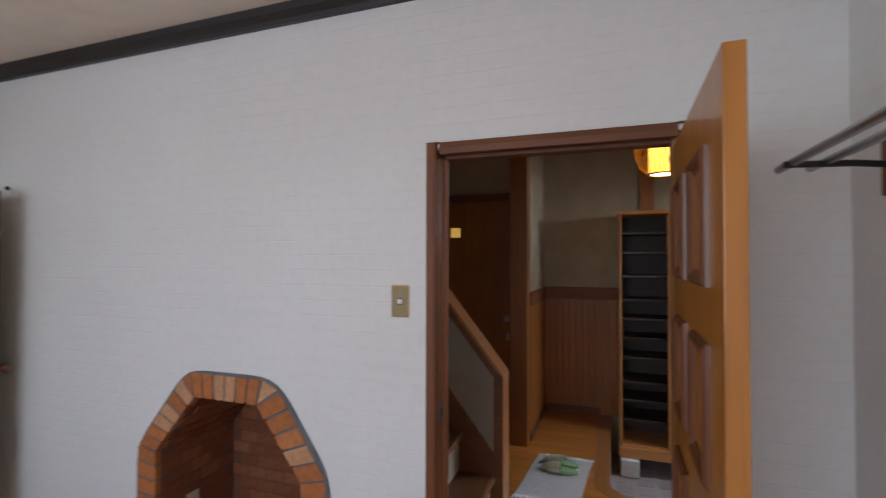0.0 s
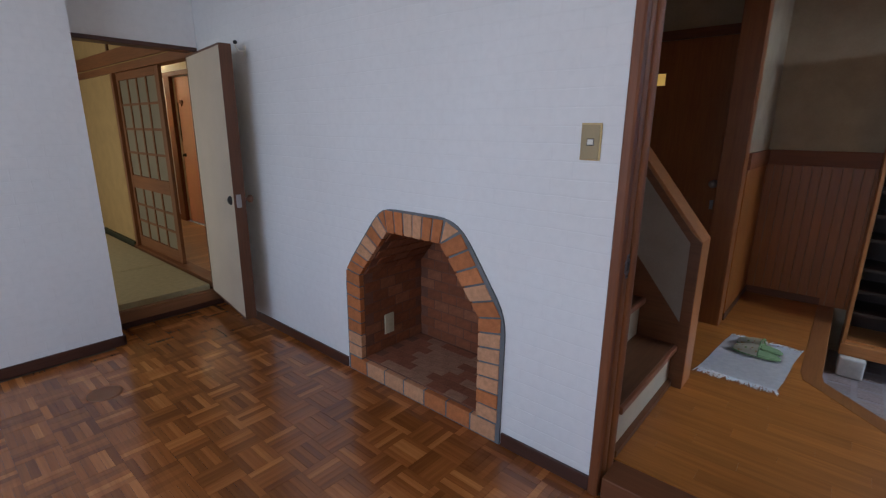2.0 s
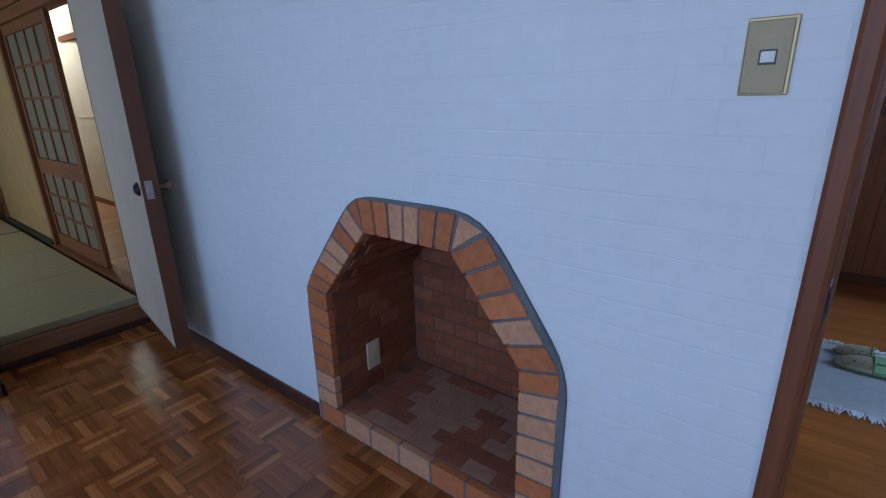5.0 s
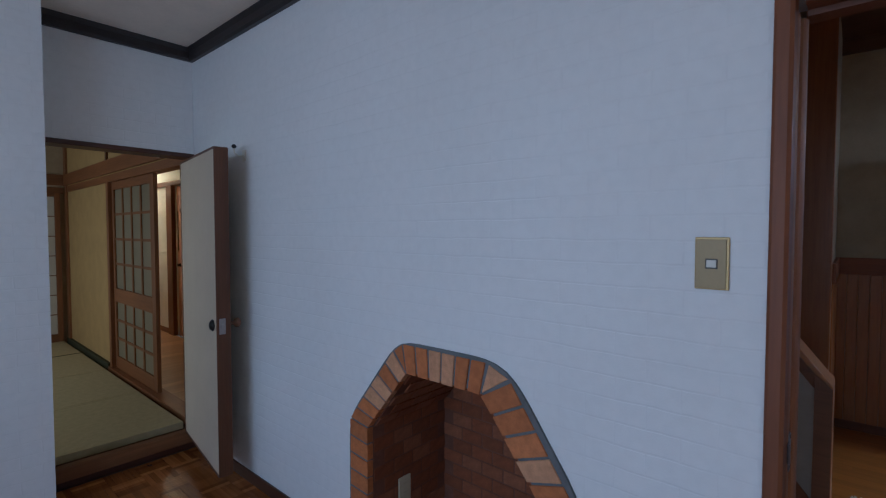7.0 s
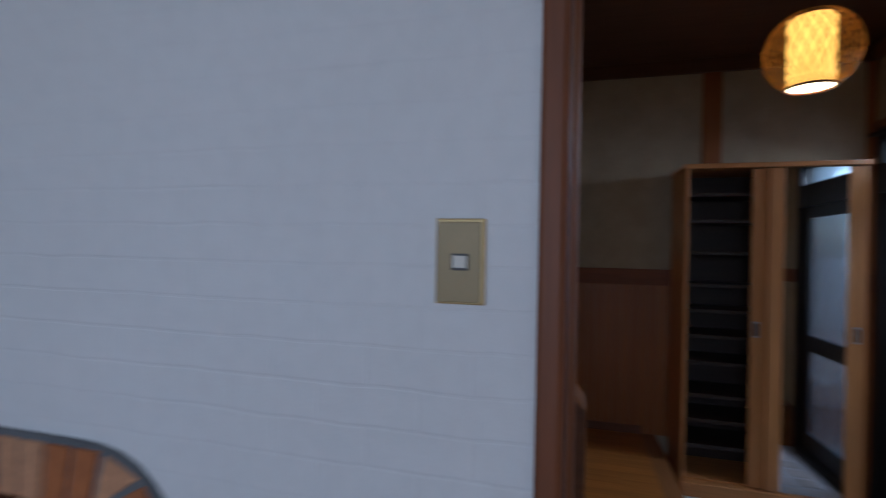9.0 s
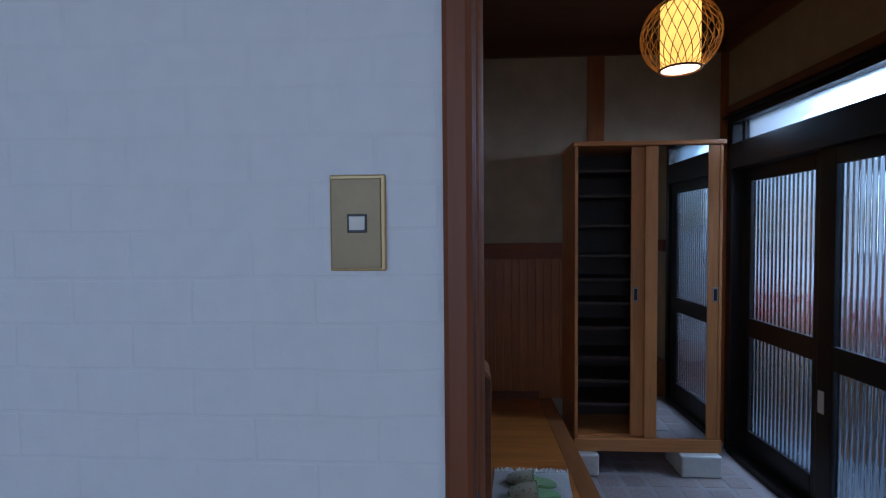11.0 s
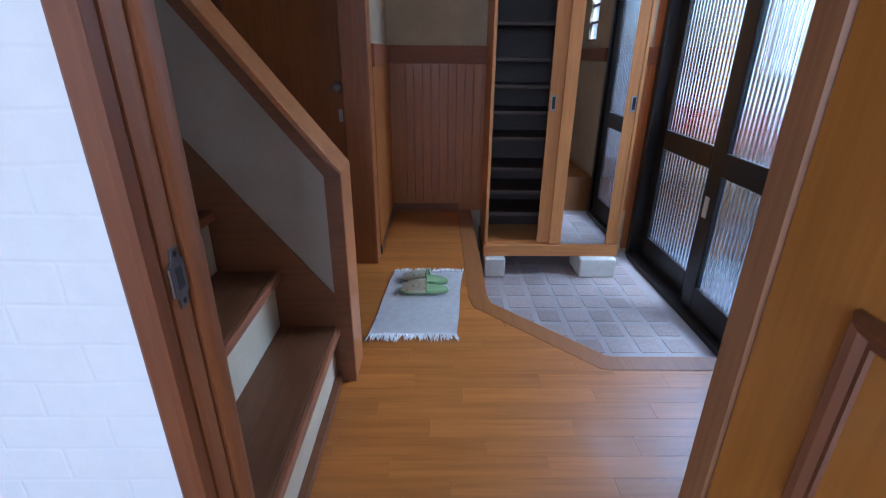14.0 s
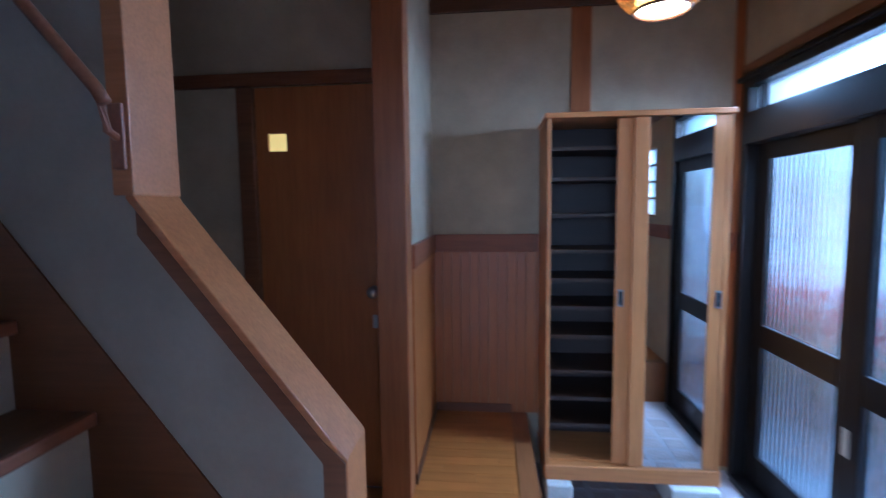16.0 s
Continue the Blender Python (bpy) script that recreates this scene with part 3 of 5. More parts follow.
# facing bricks round the mouth: along each side in turn, wedges at the corners
FY0, FYT = -0.013, 0.016
sides = [((-0.395, 0.095), (-0.395, 0.585), (-0.505, 0.095), (-0.505, 0.600), 7),
         ((-0.395, 0.585), (-0.172, 0.852), (-0.505, 0.600), (-0.243, 0.925), 6),
         ((-0.172, 0.852), (0.172, 0.852), (-0.190, 0.960), (0.195, 0.960), 6),
         ((0.172, 0.852), (0.395, 0.565), (0.285, 0.918), (0.508, 0.592), 5),
         ((0.395, 0.565), (0.395, 0.095), (0.508, 0.592), (0.506, 0.095), 7)]
J = 0.0045
for i0, i1, o0, o1, n in sides:
    i0, i1, o0, o1 = map(Vector, (i0, i1, o0, o1))
    for k in range(n):
        a, b_ = k / n, (k + 1) / n
        p, q, r, s = i0.lerp(i1, a), i0.lerp(i1, b_), o0.lerp(o1, b_), o0.lerp(o1, a)
        c = (p + q + r + s) / 4
        pts = []
        for v in (p, q, r, s):
            along = (i1 - i0).normalized()
            d = (v - c).dot(along)
            pts.append(v - along * math.copysign(J, d))
        part("brick", wedge([(FPX + v.x, v.y) for v in pts], FY0 - random.random() * 0.003, FYT), M_BRICK, fire)
# corner wedges between the sloping and the level bricks
for pts in ([(-0.175, 0.858), (-0.197, 0.956), (-0.236, 0.928)], [(0.176, 0.858), (0.204, 0.956), (0.276, 0.924)]):
    part("brick", wedge([(FPX + x, z) for x, z in pts], FY0, FYT), M_BRICK, fire)
# bottom course along the floor
nb = 7
bw = 1.01 / nb
me = brick_mesh("brick", bw - 0.009, 0.083, FYT - FY0, M_BRICK)
for k in range(nb):
    piece("brick", me, fire, (FPX - 0.505 + bw * (k + 0.5), (FY0 + FYT) / 2, 0.0465))
# firebox bricks: back and both sides in running bond
BW, BH = 0.114, 0.062
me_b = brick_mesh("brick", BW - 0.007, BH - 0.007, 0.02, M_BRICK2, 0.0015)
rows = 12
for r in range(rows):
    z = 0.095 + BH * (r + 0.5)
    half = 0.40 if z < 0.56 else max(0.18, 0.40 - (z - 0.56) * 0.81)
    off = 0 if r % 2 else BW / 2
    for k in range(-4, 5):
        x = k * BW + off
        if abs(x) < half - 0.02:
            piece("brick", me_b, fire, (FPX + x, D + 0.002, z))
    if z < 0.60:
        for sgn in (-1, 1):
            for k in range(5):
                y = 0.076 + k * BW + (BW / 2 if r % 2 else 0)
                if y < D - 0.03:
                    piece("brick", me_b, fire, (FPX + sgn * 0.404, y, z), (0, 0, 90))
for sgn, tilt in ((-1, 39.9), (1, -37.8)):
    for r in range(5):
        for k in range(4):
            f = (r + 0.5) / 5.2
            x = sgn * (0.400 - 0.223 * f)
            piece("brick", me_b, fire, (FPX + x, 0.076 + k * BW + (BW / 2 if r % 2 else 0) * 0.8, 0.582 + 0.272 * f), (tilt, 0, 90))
# hearth bricks on the firebox floor
me_f = mesh_of("brick", put_box(bmesh.new(), -BW / 2 + 0.0015, BW / 2 - 0.0015, -BH / 2 + 0.0015, BH / 2 - 0.0015, -0.006, 0.006, 0.0008), M_BRICK3)
for r in range(7):
    for k in range(-4, 5):
        x = k * BW + (BW / 2 if r % 2 else 0)
        if abs(x) < 0.36:
            piece("brick", me_f, fire, (FPX + x, 0.049 + BH * r, 0.090))

outlet = thing("wall_outlet", (FPX - 0.385, 0.19, 0.25), "ivory power outlet plate on firebox side wall", "outlet")
part("plate", put_box(bmesh.new(), FPX - 0.392, FPX - 0.384, 0.153, 0.223, 0.19, 0.31, 0.003), M_OUTLET, outlet)
for z in (0.23, 0.27):
    part("socket", put_box(bmesh.new(), FPX - 0.384, FPX - 0.381, 0.173, 0.203, z - 0.012, z + 0.012, 0.001), M_OUTLET, outlet)

# light switch
SX, SZ = -0.108, 1.308
sw = thing("light_switch", (SX, 0, SZ), "brass light switch plate with small white rocker", "switch")
part("rim", put_box(bmesh.new(), SX - 0.0355, SX + 0.0355, -0.006, -0.0005, SZ - 0.0605, SZ + 0.0605, 0.002), M_BRASS2, sw, "polished brass rim")
part("plate", put_box(bmesh.new(), SX - 0.0335, SX + 0.0300, -0.0085, -0.005, SZ - 0.0575, SZ + 0.0555, 0.0012), M_BRASS, sw)
part("rocker_frame", put_box(bmesh.new(), SX - 0.0125, SX + 0.0125, -0.0095, -0.008, SZ - 0.0125, SZ + 0.0110, 0.0006), M_IRON, sw)
bm = bmesh.new()
put_prism(bm, [(SX - 0.0102, -0.0090), (SX + 0.0102, -0.0090), (SX + 0.0102, -0.0125), (SX - 0.0102, -0.0105)], 'z', SZ - 0.0090, SZ + 0.0080, 0.0005)
part("rocker", bm, M_IVORY, sw, "small white rocker")

# casing of the hall door
case = thing("door_1", (0.44, 0.0, 0), "dark reddish-brown wooden door casing", "door frame", "", "structure")


def jamb(sign, x):
    """One jamb with its stop; x is its outer edge."""
    if sign < 0:
        bm = bmesh.new()
        put_prism(bm, [(x + sign * u, v) for u, v in [(0, 0.022), (0.060, 0.022), (0.066, 0.027), (0.066, 0.078), (0.062, 0.083), (0, 0.083)]], 'z', 0.0, DT - 0.002)
        return part("jamb", bm, M_JAMBW, case, "tan wooden jamb")
    bm = bmesh.new()
    put_prism(bm, [(x + u, v) for u, v in [(0, -0.014), (0.006, -0.019), (0.028, -0.020), (0.036, -0.016), (0.040, 0.002), (0.036, 0.009), (0.034, 0.011), (0.034, 0.104), (0, 0.104)]], 'z', 0.0, DT - 0.002)
    jb = part("jamb", bm, M_CASE, case)
    for v0, v1, h in ((0.012, 0.052, 0.0415), (0.056, 0.104, 0.053)):
        arc = [(x + 0.0342, v0)] + [(x + 0.0345 + (h - 0.0345) * math.sin(math.pi * (0.1 + 0.8 * k / 8)) ** 0.45, v0 + (v1 - v0) * k / 8) for k in range(9)] + [(x + 0.0342, v1)]
        bm = bmesh.new()
        put_prism(bm, arc, 'z', 0.0, DT - 0.05)
        part("stop_bead", bm, M_BEAD, jb, "lighter rounded door stop")
    return jb


jamb(1, DL)
jamb(-1, DR)
bm = bmesh.new()
put_prism(bm, [(-0.016, DT), (-0.020, DT - 0.02), (-0.014, DT - 0.042), (0.0, DT - 0.044), (0.02, DT - 0.036), (0.055, DT - 0.036), (0.057, DT - 0.048), (0.104, DT - 0.05), (0.104, DT)], 'x', DL + 0.052, DR - 0.052)
part("lintel", bm, M_CASEX, case)
for x0, x1 in ((DL, DL + 0.052), (DR - 0.052, DR)):
    box("lintel_end", (x0, x1, -0.016, 0.104, DT - 0.002, DT + 0.003), M_CASEX, case)
box("threshold", (DL + 0.05, DR - 0.05, -0.016, 0.117, 0.0, 0.092), M_CASEX, case, 0.004, "worn wooden threshold")
strike = part("strike_plate", put_prism(bmesh.new(), [(y, z) for y, z in [(0.024, 0.858), (0.042, 0.858), (0.044, 0.874), (0.050, 0.877), (0.050, 0.923), (0.044, 0.926), (0.042, 0.942), (0.024, 0.942), (0.022, 0.926), (0.014, 0.922), (0.014, 0.878), (0.022, 0.874)]], 'x', 0.0405, 0.0438, 0.0006), M_OLDST, case, "dull steel strike plate")
part("strike_lip", put_tube(bmesh.new(), [(0.0432, 0.014, 0.880), (0.0432, 0.014, 0.920)], 0.0032, 8), M_OLDST, strike)
box("strike_recess", (0.0430, 0.0442, 0.026, 0.042, 0.884, 0.916), M_BLACKP, strike, 0.0003)
for z in (0.866, 0.934):
    part("screw", put_lathe(bmesh.new(), [(0.004, 0), (0.004, 0.0010), (0.001, 0.0015)], 'x', (0.0436, 0.033, z), 10), M_IRON, strike)

# hall door, swung fully into the room: built along its own width, then turned about the hinge
leaf = new("panelled_door")
tagged(leaf, "honey-brown panelled wooden door standing open into the room", "door")
leaf.location = (DR - 0.064, 0.018, 0)
leaf.rotation_euler = (0, 0, radians(-91.0))
LW, LT = 0.785, 0.035


def on_leaf(name, bm, material, label="", smooth=False, parent=None):
    ob = new(name, mesh_of(name, bm, material, smooth))
    ob.parent = parent or leaf
    if label:
        ob["label"] = label
    return ob


on_leaf("slab", put_box(bmesh.new(), 0, LW, 0, LT, 0.105, 1.815, 0.002), M_DOOR, "honey-brown wood slab")
COLS = ((0.130, 0.335), (0.450, 0.655))
TOPS = (1.682, 1.310, 0.938, 0.566)


def moulded_frame(x0, x1, z0, z1, face, out):
    """A picture-frame moulding with mitred corners, standing out from the slab's face."""
    bm = bmesh.new()
    prof = [(0.0, 0.0), (0.001, 0.008), (0.009, 0.015), (0.017, 0.012), (0.024, 0.005), (0.030, 0.006), (0.034, 0.0)]
    loops = []
    for d, h in prof:
        loops.append([bm.verts.new((x, face + out * h, z)) for x, z in ((x0 + d, z0 + d), (x1 - d, z0 + d), (x1 - d, z1 - d), (x0 + d, z1 - d))])
    for a, c in zip(loops, loops[1:]):
        for k in range(4):
            bm.faces.new([a[k], a[(k + 1) % 4], c[(k + 1) % 4], c[k]])
    return bm


for z1 in TOPS:
    for x0, x1 in COLS:
        for face, out in ((0.0, -1), (LT, 1)):
            pan = on_leaf("panel", put_box(bmesh.new(), x0 + 0.032, x1 - 0.032, min(face, face + out * 0.002), max(face, face + out * 0.002), z1 - 0.235, z1 - 0.032), M_DOOR)
            on_leaf("panel_moulding", moulded_frame(x0, x1, z1 - 0.267, z1, face, out), M_DOORM, "dark brown mitred moulding", False, pan)


def handle(face, out):
    """A pierced bronze back plate with leafed ends and a curved lever."""
    cx, cz = LW - 0.055, 0.895
    bm = bmesh.new()
    outline = []
    for k in range(48):
        a = 2 * math.pi * k / 48
        s, c = math.sin(a), math.cos(a)
        w = 0.023 + 0.008 * max(0, abs(s) - 0.72) / 0.28 * (1 + 0.5 * math.cos(10 * a))
        h = 0.083 + 0.004 * math.cos(8 * a)
        outline.append((cx + w * math.copysign(abs(c) ** 0.55, c), cz + h * math.copysign(abs(s) ** 0.8, s)))
    put_prism(bm, outline, 'y', min(face, face + out * 0.006), max(face, face + out * 0.006), 0.001)
    plate = on_leaf("back_plate", bm, M_IRON, "antique bronze ornamental back plate")
    for sgn in (-1, 1):
        for k in range(5):
            a = radians(30 + 30 * k)
            b2 = put_lathe(bmesh.new(), [(0.009, 0), (0.008, 0.004), (0.002, 0.007)], 'y', (0, 0, 0), 10)
            for v in b2.verts:
                v.co = Vector((cx + 0.024 * math.cos(a) + v.co.x * 0.7, face + out * (0.005 + v.co.y), cz + sgn * (0.052 + 0.026 * math.sin(a)) + v.co.z))
            on_leaf("leaf_ornament", b2, M_COPPER, "worn copper leaf ornament", True, plate)
    b2 = put_lathe(bmesh.new(), [(0.021, 0), (0.021, 0.006), (0.016, 0.012), (0.013, 0.030), (0.017, 0.036), (0.015, 0.043), (0.003, 0.045)], 'y', (0, 0, 0), 20)
    for v in b2.verts:
        v.co = Vector((cx + v.co.x, face + out * (0.005 + v.co.y), cz + v.co.z))
    boss = on_leaf("rose", b2, M_COPPER, "worn copper lever rose", True)
    pts = [(cx - 0.004, face + out * 0.04, cz), (cx - 0.03, face + out * 0.044, cz + 0.003), (cx - 0.06, face + out * 0.046, cz - 0.004), (cx - 0.085, face + out * 0.046, cz - 0.008), (cx - 0.103, face + out * 0.045, cz - 0.001)]
    on_leaf("lever", put_tube(bmesh.new(), pts, [0.009, 0.008, 0.007, 0.0075, 0.004], 12), M_COPPER, "curved copper lever", True)


handle(0.0, -1)
handle(LT, 1)

# hat rail on the side wall
rack = thing("coat_rack", (RIGHTX, -0.6, 1.68), "grey metal wall rack with brown wooden backing", "rack")
box("backing", (RIGHTX - 0.020, RIGHTX - 0.001, -1.10, -0.20, 1.62, 1.76), M_CASE, rack, 0.003, "dark brown backing board")
for x, z in ((RIGHTX - 0.22, 1.70), (RIGHTX - 0.15, 1.70)):
    part("rail", put_tube(bmesh.new(), [(x, -0.17, z), (x, -1.15, z)], 0.010, 12), M_STEEL, rack, "round grey metal rail", True)
for y in (-0.28, -1.0):
    part("bracket", put_tube(bmesh.new(), [(RIGHTX - 0.012, y, 1.68), (RIGHTX - 0.10, y, 1.69), (RIGHTX - 0.24, y, 1.695)], 0.008, 8), M_IRON, rack)

# brass floor plate
tagged(part("floor_plate", put_lathe(bmesh.new(), [(0.078, -0.004), (0.078, 0.0025), (0.074, 0.004), (0.066, 0.0035), (0.02, 0.004)], 'z', (-2.17, -1.03, 0), 32), plain("worn_floor_plate", (0.24, 0.11, 0.05), 0.45, 0.2), None, "", True), "round brown cover plate set in parquet floor", "floor plate")

# ---- mat room ----
TX = -6.75
setting("floor_mat_room", [(TX - 0.1, WALLX - 0.02, -2.7, 0.02, -0.1, 0.07)], M_GROUND, "dark floor bed under the straw mats", "floor")
tatami_at = [(-3.20, -4.11), (-4.115, -5.02), (-5.025, -5.93), (-5.935, TX)]
mats_group = "straw mats on the floor"
for i, (xa, xb) in enumerate(tatami_at):
    tm = thing("tatami_mat", ((xa + xb) / 2, -0.9, 0.07), "green-beige woven straw floor mat with dark cloth border", "mat", mats_group)
    box("straw_top", (xb + 0.002, xa - 0.002, -1.82, -0.035, 0.07, TATZ), M_TATAMI, tm, 0.002)
    box("cloth_border", (xb + 0.002, xb + 0.03, -1.82, -0.035, TATZ - 0.002, TATZ + 0.0012), M_TATAMI if i < 2 else M_TBORDER, tm, 0)
setting("wall_mat_far", [(TX - 0.1, TX, -2.7, 0.11, -0.1, 2.6)], M_SAND, "sand-plastered end wall of the mat room", "wall")
setting("wall_mat_south", [(TX, WALLX, -2.8, -2.7, -0.1, 2.6)], M_SAND, "plain sand-plastered wall", "wall")
setting("ceiling_mat_room", [(TX, WALLX - 0.10, -2.7, 0.11, 2.5, 2.6)], M_CEILW, "dark wooden board ceiling", "ceiling")
setting("wall_mat_north", [(TX, -5.09, 0.03, 0.11, 0.0, 1.83), (TX, WALLX - 0.10, 0.03, 0.11, 1.90, 2.5)], M_OCHRE, "ochre yellow plastered wall", "wall")
fr = thing("door_3", (-4.2, 0.06, TATZ), "cedar sliding-door frame with grooved rails", "door frame", "", "structure")
box("head_rail", (TX, WALLX - 0.10, 0.022, 0.115, 1.832, 1.898), M_SUGIX, fr, 0.003)
box("picture_rail", (TX, WALLX - 0.10, 0.002, 0.028, 1.905, 2.03), M_SUGIX, fr, 0.004)
box("sill_rail", (-5.09, WALLX - 0.10, 0.0, 0.115, 0.0, TATZ + 0.004), M_SUGIX, fr, 0.002)
box("post", (-5.085, -5.02, 0.015, 0.115, TATZ, 1.832), M_SUGI, fr, 0.003)
box("post", (TX, TX + 0.10, 0.010, 0.115, TATZ, 2.5), M_SUGI, fr, 0.003)
box("hanging_strut", (-5.075, -5.035, 0.012, 0.032, 2.03, 2.5), M_CEILW, fr, 0.002)
box("skirting", (TX, -5.09, 0.0, 0.03, 0.07, TATZ + 0.03), M_TBORDER, fr, 0.002)
box("picture_rail", (TX, TX + 0.025, -2.7, 0.0, 1.905, 2.03), M_SUGIY, fr, 0.004)
box("head_rail", (TX, TX + 0.03, -2.7, 0.0, 1.815, 1.88), M_SUGIY, fr, 0.003)

# glazed sliding door
gd = thing("sliding_door", (-4.5, 0.055, TATZ), "cedar lattice sliding door with frosted panes", "sliding door")
GX0, GX1, GY0, GY1 = -5.015, -3.925, 0.045, 0.075
GZ0, GZ1 = TATZ + 0.006, 1.83
for x0, x1 in ((GX0, GX0 + 0.05), (GX1 - 0.085, GX1)):
    box("stile", (x0, x1, GY0, GY1, GZ0, GZ1), M_SUGI, gd, 0.003)
for z0, z1 in ((GZ0, GZ0 + 0.11), (0.735, 0.86), (GZ1 - 0.07, GZ1)):
    box("rail", (GX0 + 0.05, GX1 - 0.085, GY0, GY1, z0, z1), M_SUGIX, gd, 0.003)
for (za, zb), rows_ in (((GZ0 + 0.11, 0.735), 3), ((0.86, GZ1 - 0.07), 4)):
    w, h = (GX1 - 0.085 - GX0 - 0.05) / 4, (zb - za) / rows_
    for k in range(1, 4):
        x = GX0 + 0.05 + w * k
        box("muntin", (x - 0.014, x + 0.014, GY0 + 0.004, GY1 - 0.004, za, zb), M_SUGI, gd, 0.001)
    for k in range(1, rows_):
        z = za + h * k
        box("muntin", (GX0 + 0.05, GX1 - 0.085, GY0 + 0.006, GY1 - 0.006, z - 0.011, z + 0.011), M_SUGIX, gd, 0.001)
    for i in range(4):
        for k in range(rows_):
            x, z = GX0 + 0.05 + w * i, za + h * k
            box("pane", (x + 0.003, x + w - 0.003, 0.058, 0.062, z + 0.003, z + h - 0.003), M_FROST, gd, 0)

# paper screen on the end wall
sh = thing("shoji_screen", (TX + 0.03, -0.5, TATZ), "white paper lattice screen in a brown frame", "paper screen")
SY1, SY0 = -0.035, -0.92
for y0, y1 in ((SY0, SY0 + 0.035), (SY1 - 0.05, SY1)):
    box("stile", (TX + 0.012, TX + 0.042, y0, y1, TATZ, 1.815), M_SUGI, sh, 0.002)
for z0, z1 in ((TATZ, TATZ + 0.09), (1.775, 1.815)):
    box("rail", (TX + 0.012, TX + 0.042, SY0 + 0.035, SY1 - 0.05, z0, z1), M_SUGIY, sh, 0.002)
for k in range(7):
    z = TATZ + 0.09 + (1.775 - TATZ - 0.09) * k / 7
    dz = (1.775 - TATZ - 0.09) / 7
    if k:
        box("lattice_bar", (TX + 0.02, TX + 0.036, SY0 + 0.035, SY1 - 0.05, z - 0.005, z + 0.005), M_SUGIY, sh, 0.001)
    for i in range(2):
        ya = SY0 + 0.035 + (SY1 - 0.05 - SY0 - 0.035) * i / 2
        yb = SY0 + 0.035 + (SY1 - 0.05 - SY0 - 0.035) * (i + 1) / 2
        box("paper_pane", (TX + 0.022, TX + 0.025, ya + 0.002, yb - 0.002, z + 0.002, z + dz - 0.002), M_PAPERW, sh, 0)
box("lattice_bar", (TX + 0.02, TX + 0.036, (SY0 + SY1 - 0.015) / 2 - 0.005, (SY0 + SY1 - 0.015) / 2 + 0.005, TATZ + 0.09, 1.775), M_SUGI, sh, 0.001)

# ---- corridor behind the sliding door ----
CY = 0.93
setting("floor_corridor", [(-8.6, WALLX, 0.115, CY, -0.1, TATZ - 0.012)], M_GROUND, "dark corridor floor bed", "floor")
setting("wall_corridor", [(-8.6, -6.22, CY, CY + 0.1, -0.1, 2.6), (-6.22, -5.20, CY, CY + 0.1, 1.93, 2.6), (-5.20, WALLX, CY, CY + 0.1, -0.1, 2.6)], M_WHITEP, "cream-white plastered corridor wall", "wall")
setting("wall_corridor_end", [(-8.7, -8.6, 0.11, CY, -0.1, 2.6), (WALLX + 0.005, WALLX + 0.1, 0.115, CY, -0.1, 2.6)], M_WHITEP, "plain cream corridor end wall", "wall")
setting("wall_corridor_mat_side", [(-8.6, TX, 0.06, 0.11, -0.1, 2.6)], M_WHITEP, "plain cream corridor side wall", "wall")
setting("ceiling_corridor", [(-8.6, WALLX, 0.115, CY, 2.45, 2.55)], M_WHITEP, "plain white corridor ceiling", "ceiling")
df = thing("door_4", (-5.7, CY, TATZ), "brown wooden frame of a corridor door", "door frame", "", "structure")
for x0, x1 in ((-6.22, -6.05), (-5.26, -5.20)):
    box("jamb", (x0, x1, CY - 0.03, CY + 0.1, TATZ, 1.93), M_CASE, df, 0.004)
box("lintel", (-6.9, -4.6, CY - 0.025, CY - 0.001, 1.93, 1.985), M_CASEX, df, 0.003)
sd2 = thing("corridor_door", (-5.65, CY + 0.03, TATZ), "salmon-pink panel door with white edge and dark handle", "door")
box("slab", (-6.0, -5.27, CY + 0.02, CY + 0.05, TATZ + 0.005, 1.92), M_SALMON, sd2, 0.002)
box("edge_strip", (-6.048, -6.0, CY + 0.015, CY + 0.055, TATZ + 0.005, 1.92), M_WHITEP, sd2, 0.002, "white edge strip")
box("finger_slot", (-5.985, -5.972, CY + 0.014, CY + 0.0205, 1.15, 1.62), M_IRON, sd2, 0.001)
part("handle", put_lathe(bmesh.new(), [(0.022, 0), (0.022, -0.006), (0.01, -0.02), (0.02, -0.03), (0.004, -0.036)], 'y', (-5.93, CY + 0.02, 0.98), 14), M_IRON, sd2, "dark round handle", True)
bm = bmesh.new()
heart = []
for k in range(28):
    a = 2 * math.pi * k / 28
    heart.append((-5.86 + 0.0026 * 16 * math.sin(a) ** 3, 1.62 + 0.0026 * (13 * math.cos(a) - 5 * math.cos(2 * a) - 2 * math.cos(3 * a) - math.cos(4 * a))))
put_prism(bm, heart, 'y', CY + 0.010, CY + 0.0195)
part("heart_ornament", bm, M_CASE, sd2, "small brown wooden heart")
box("skirting_board", (-8.6, -6.225, CY - 0.012, CY - 0.0005, TATZ, TATZ + 0.06), M_CASEX, df)
box("wall_rail", (-8.6, -6.225, CY - 0.008, CY - 0.0005, 1.12, 1.13), M_IVORY, df)
lampc = thing("ceiling_lamp", (-6.9, 0.5, 2.45), "round white corridor ceiling lamp, lit", "lamp")
part("base", put_lathe(bmesh.new(), [(0.10, 2.44), (0.10, 2.4495)], 'z', (-6.9, 0.5, 0), 20), M_IVORY, lampc)
part("shade", put_lathe(bmesh.new(), [(0.02, 2.37), (0.08, 2.38), (0.11, 2.41), (0.105, 2.439)], 'z', (-6.9, 0.5, 0), 20), glow("corridor_lamp_shade", (1.0, 0.76, 0.44), 34.0), lampc, "glowing white shade", True)
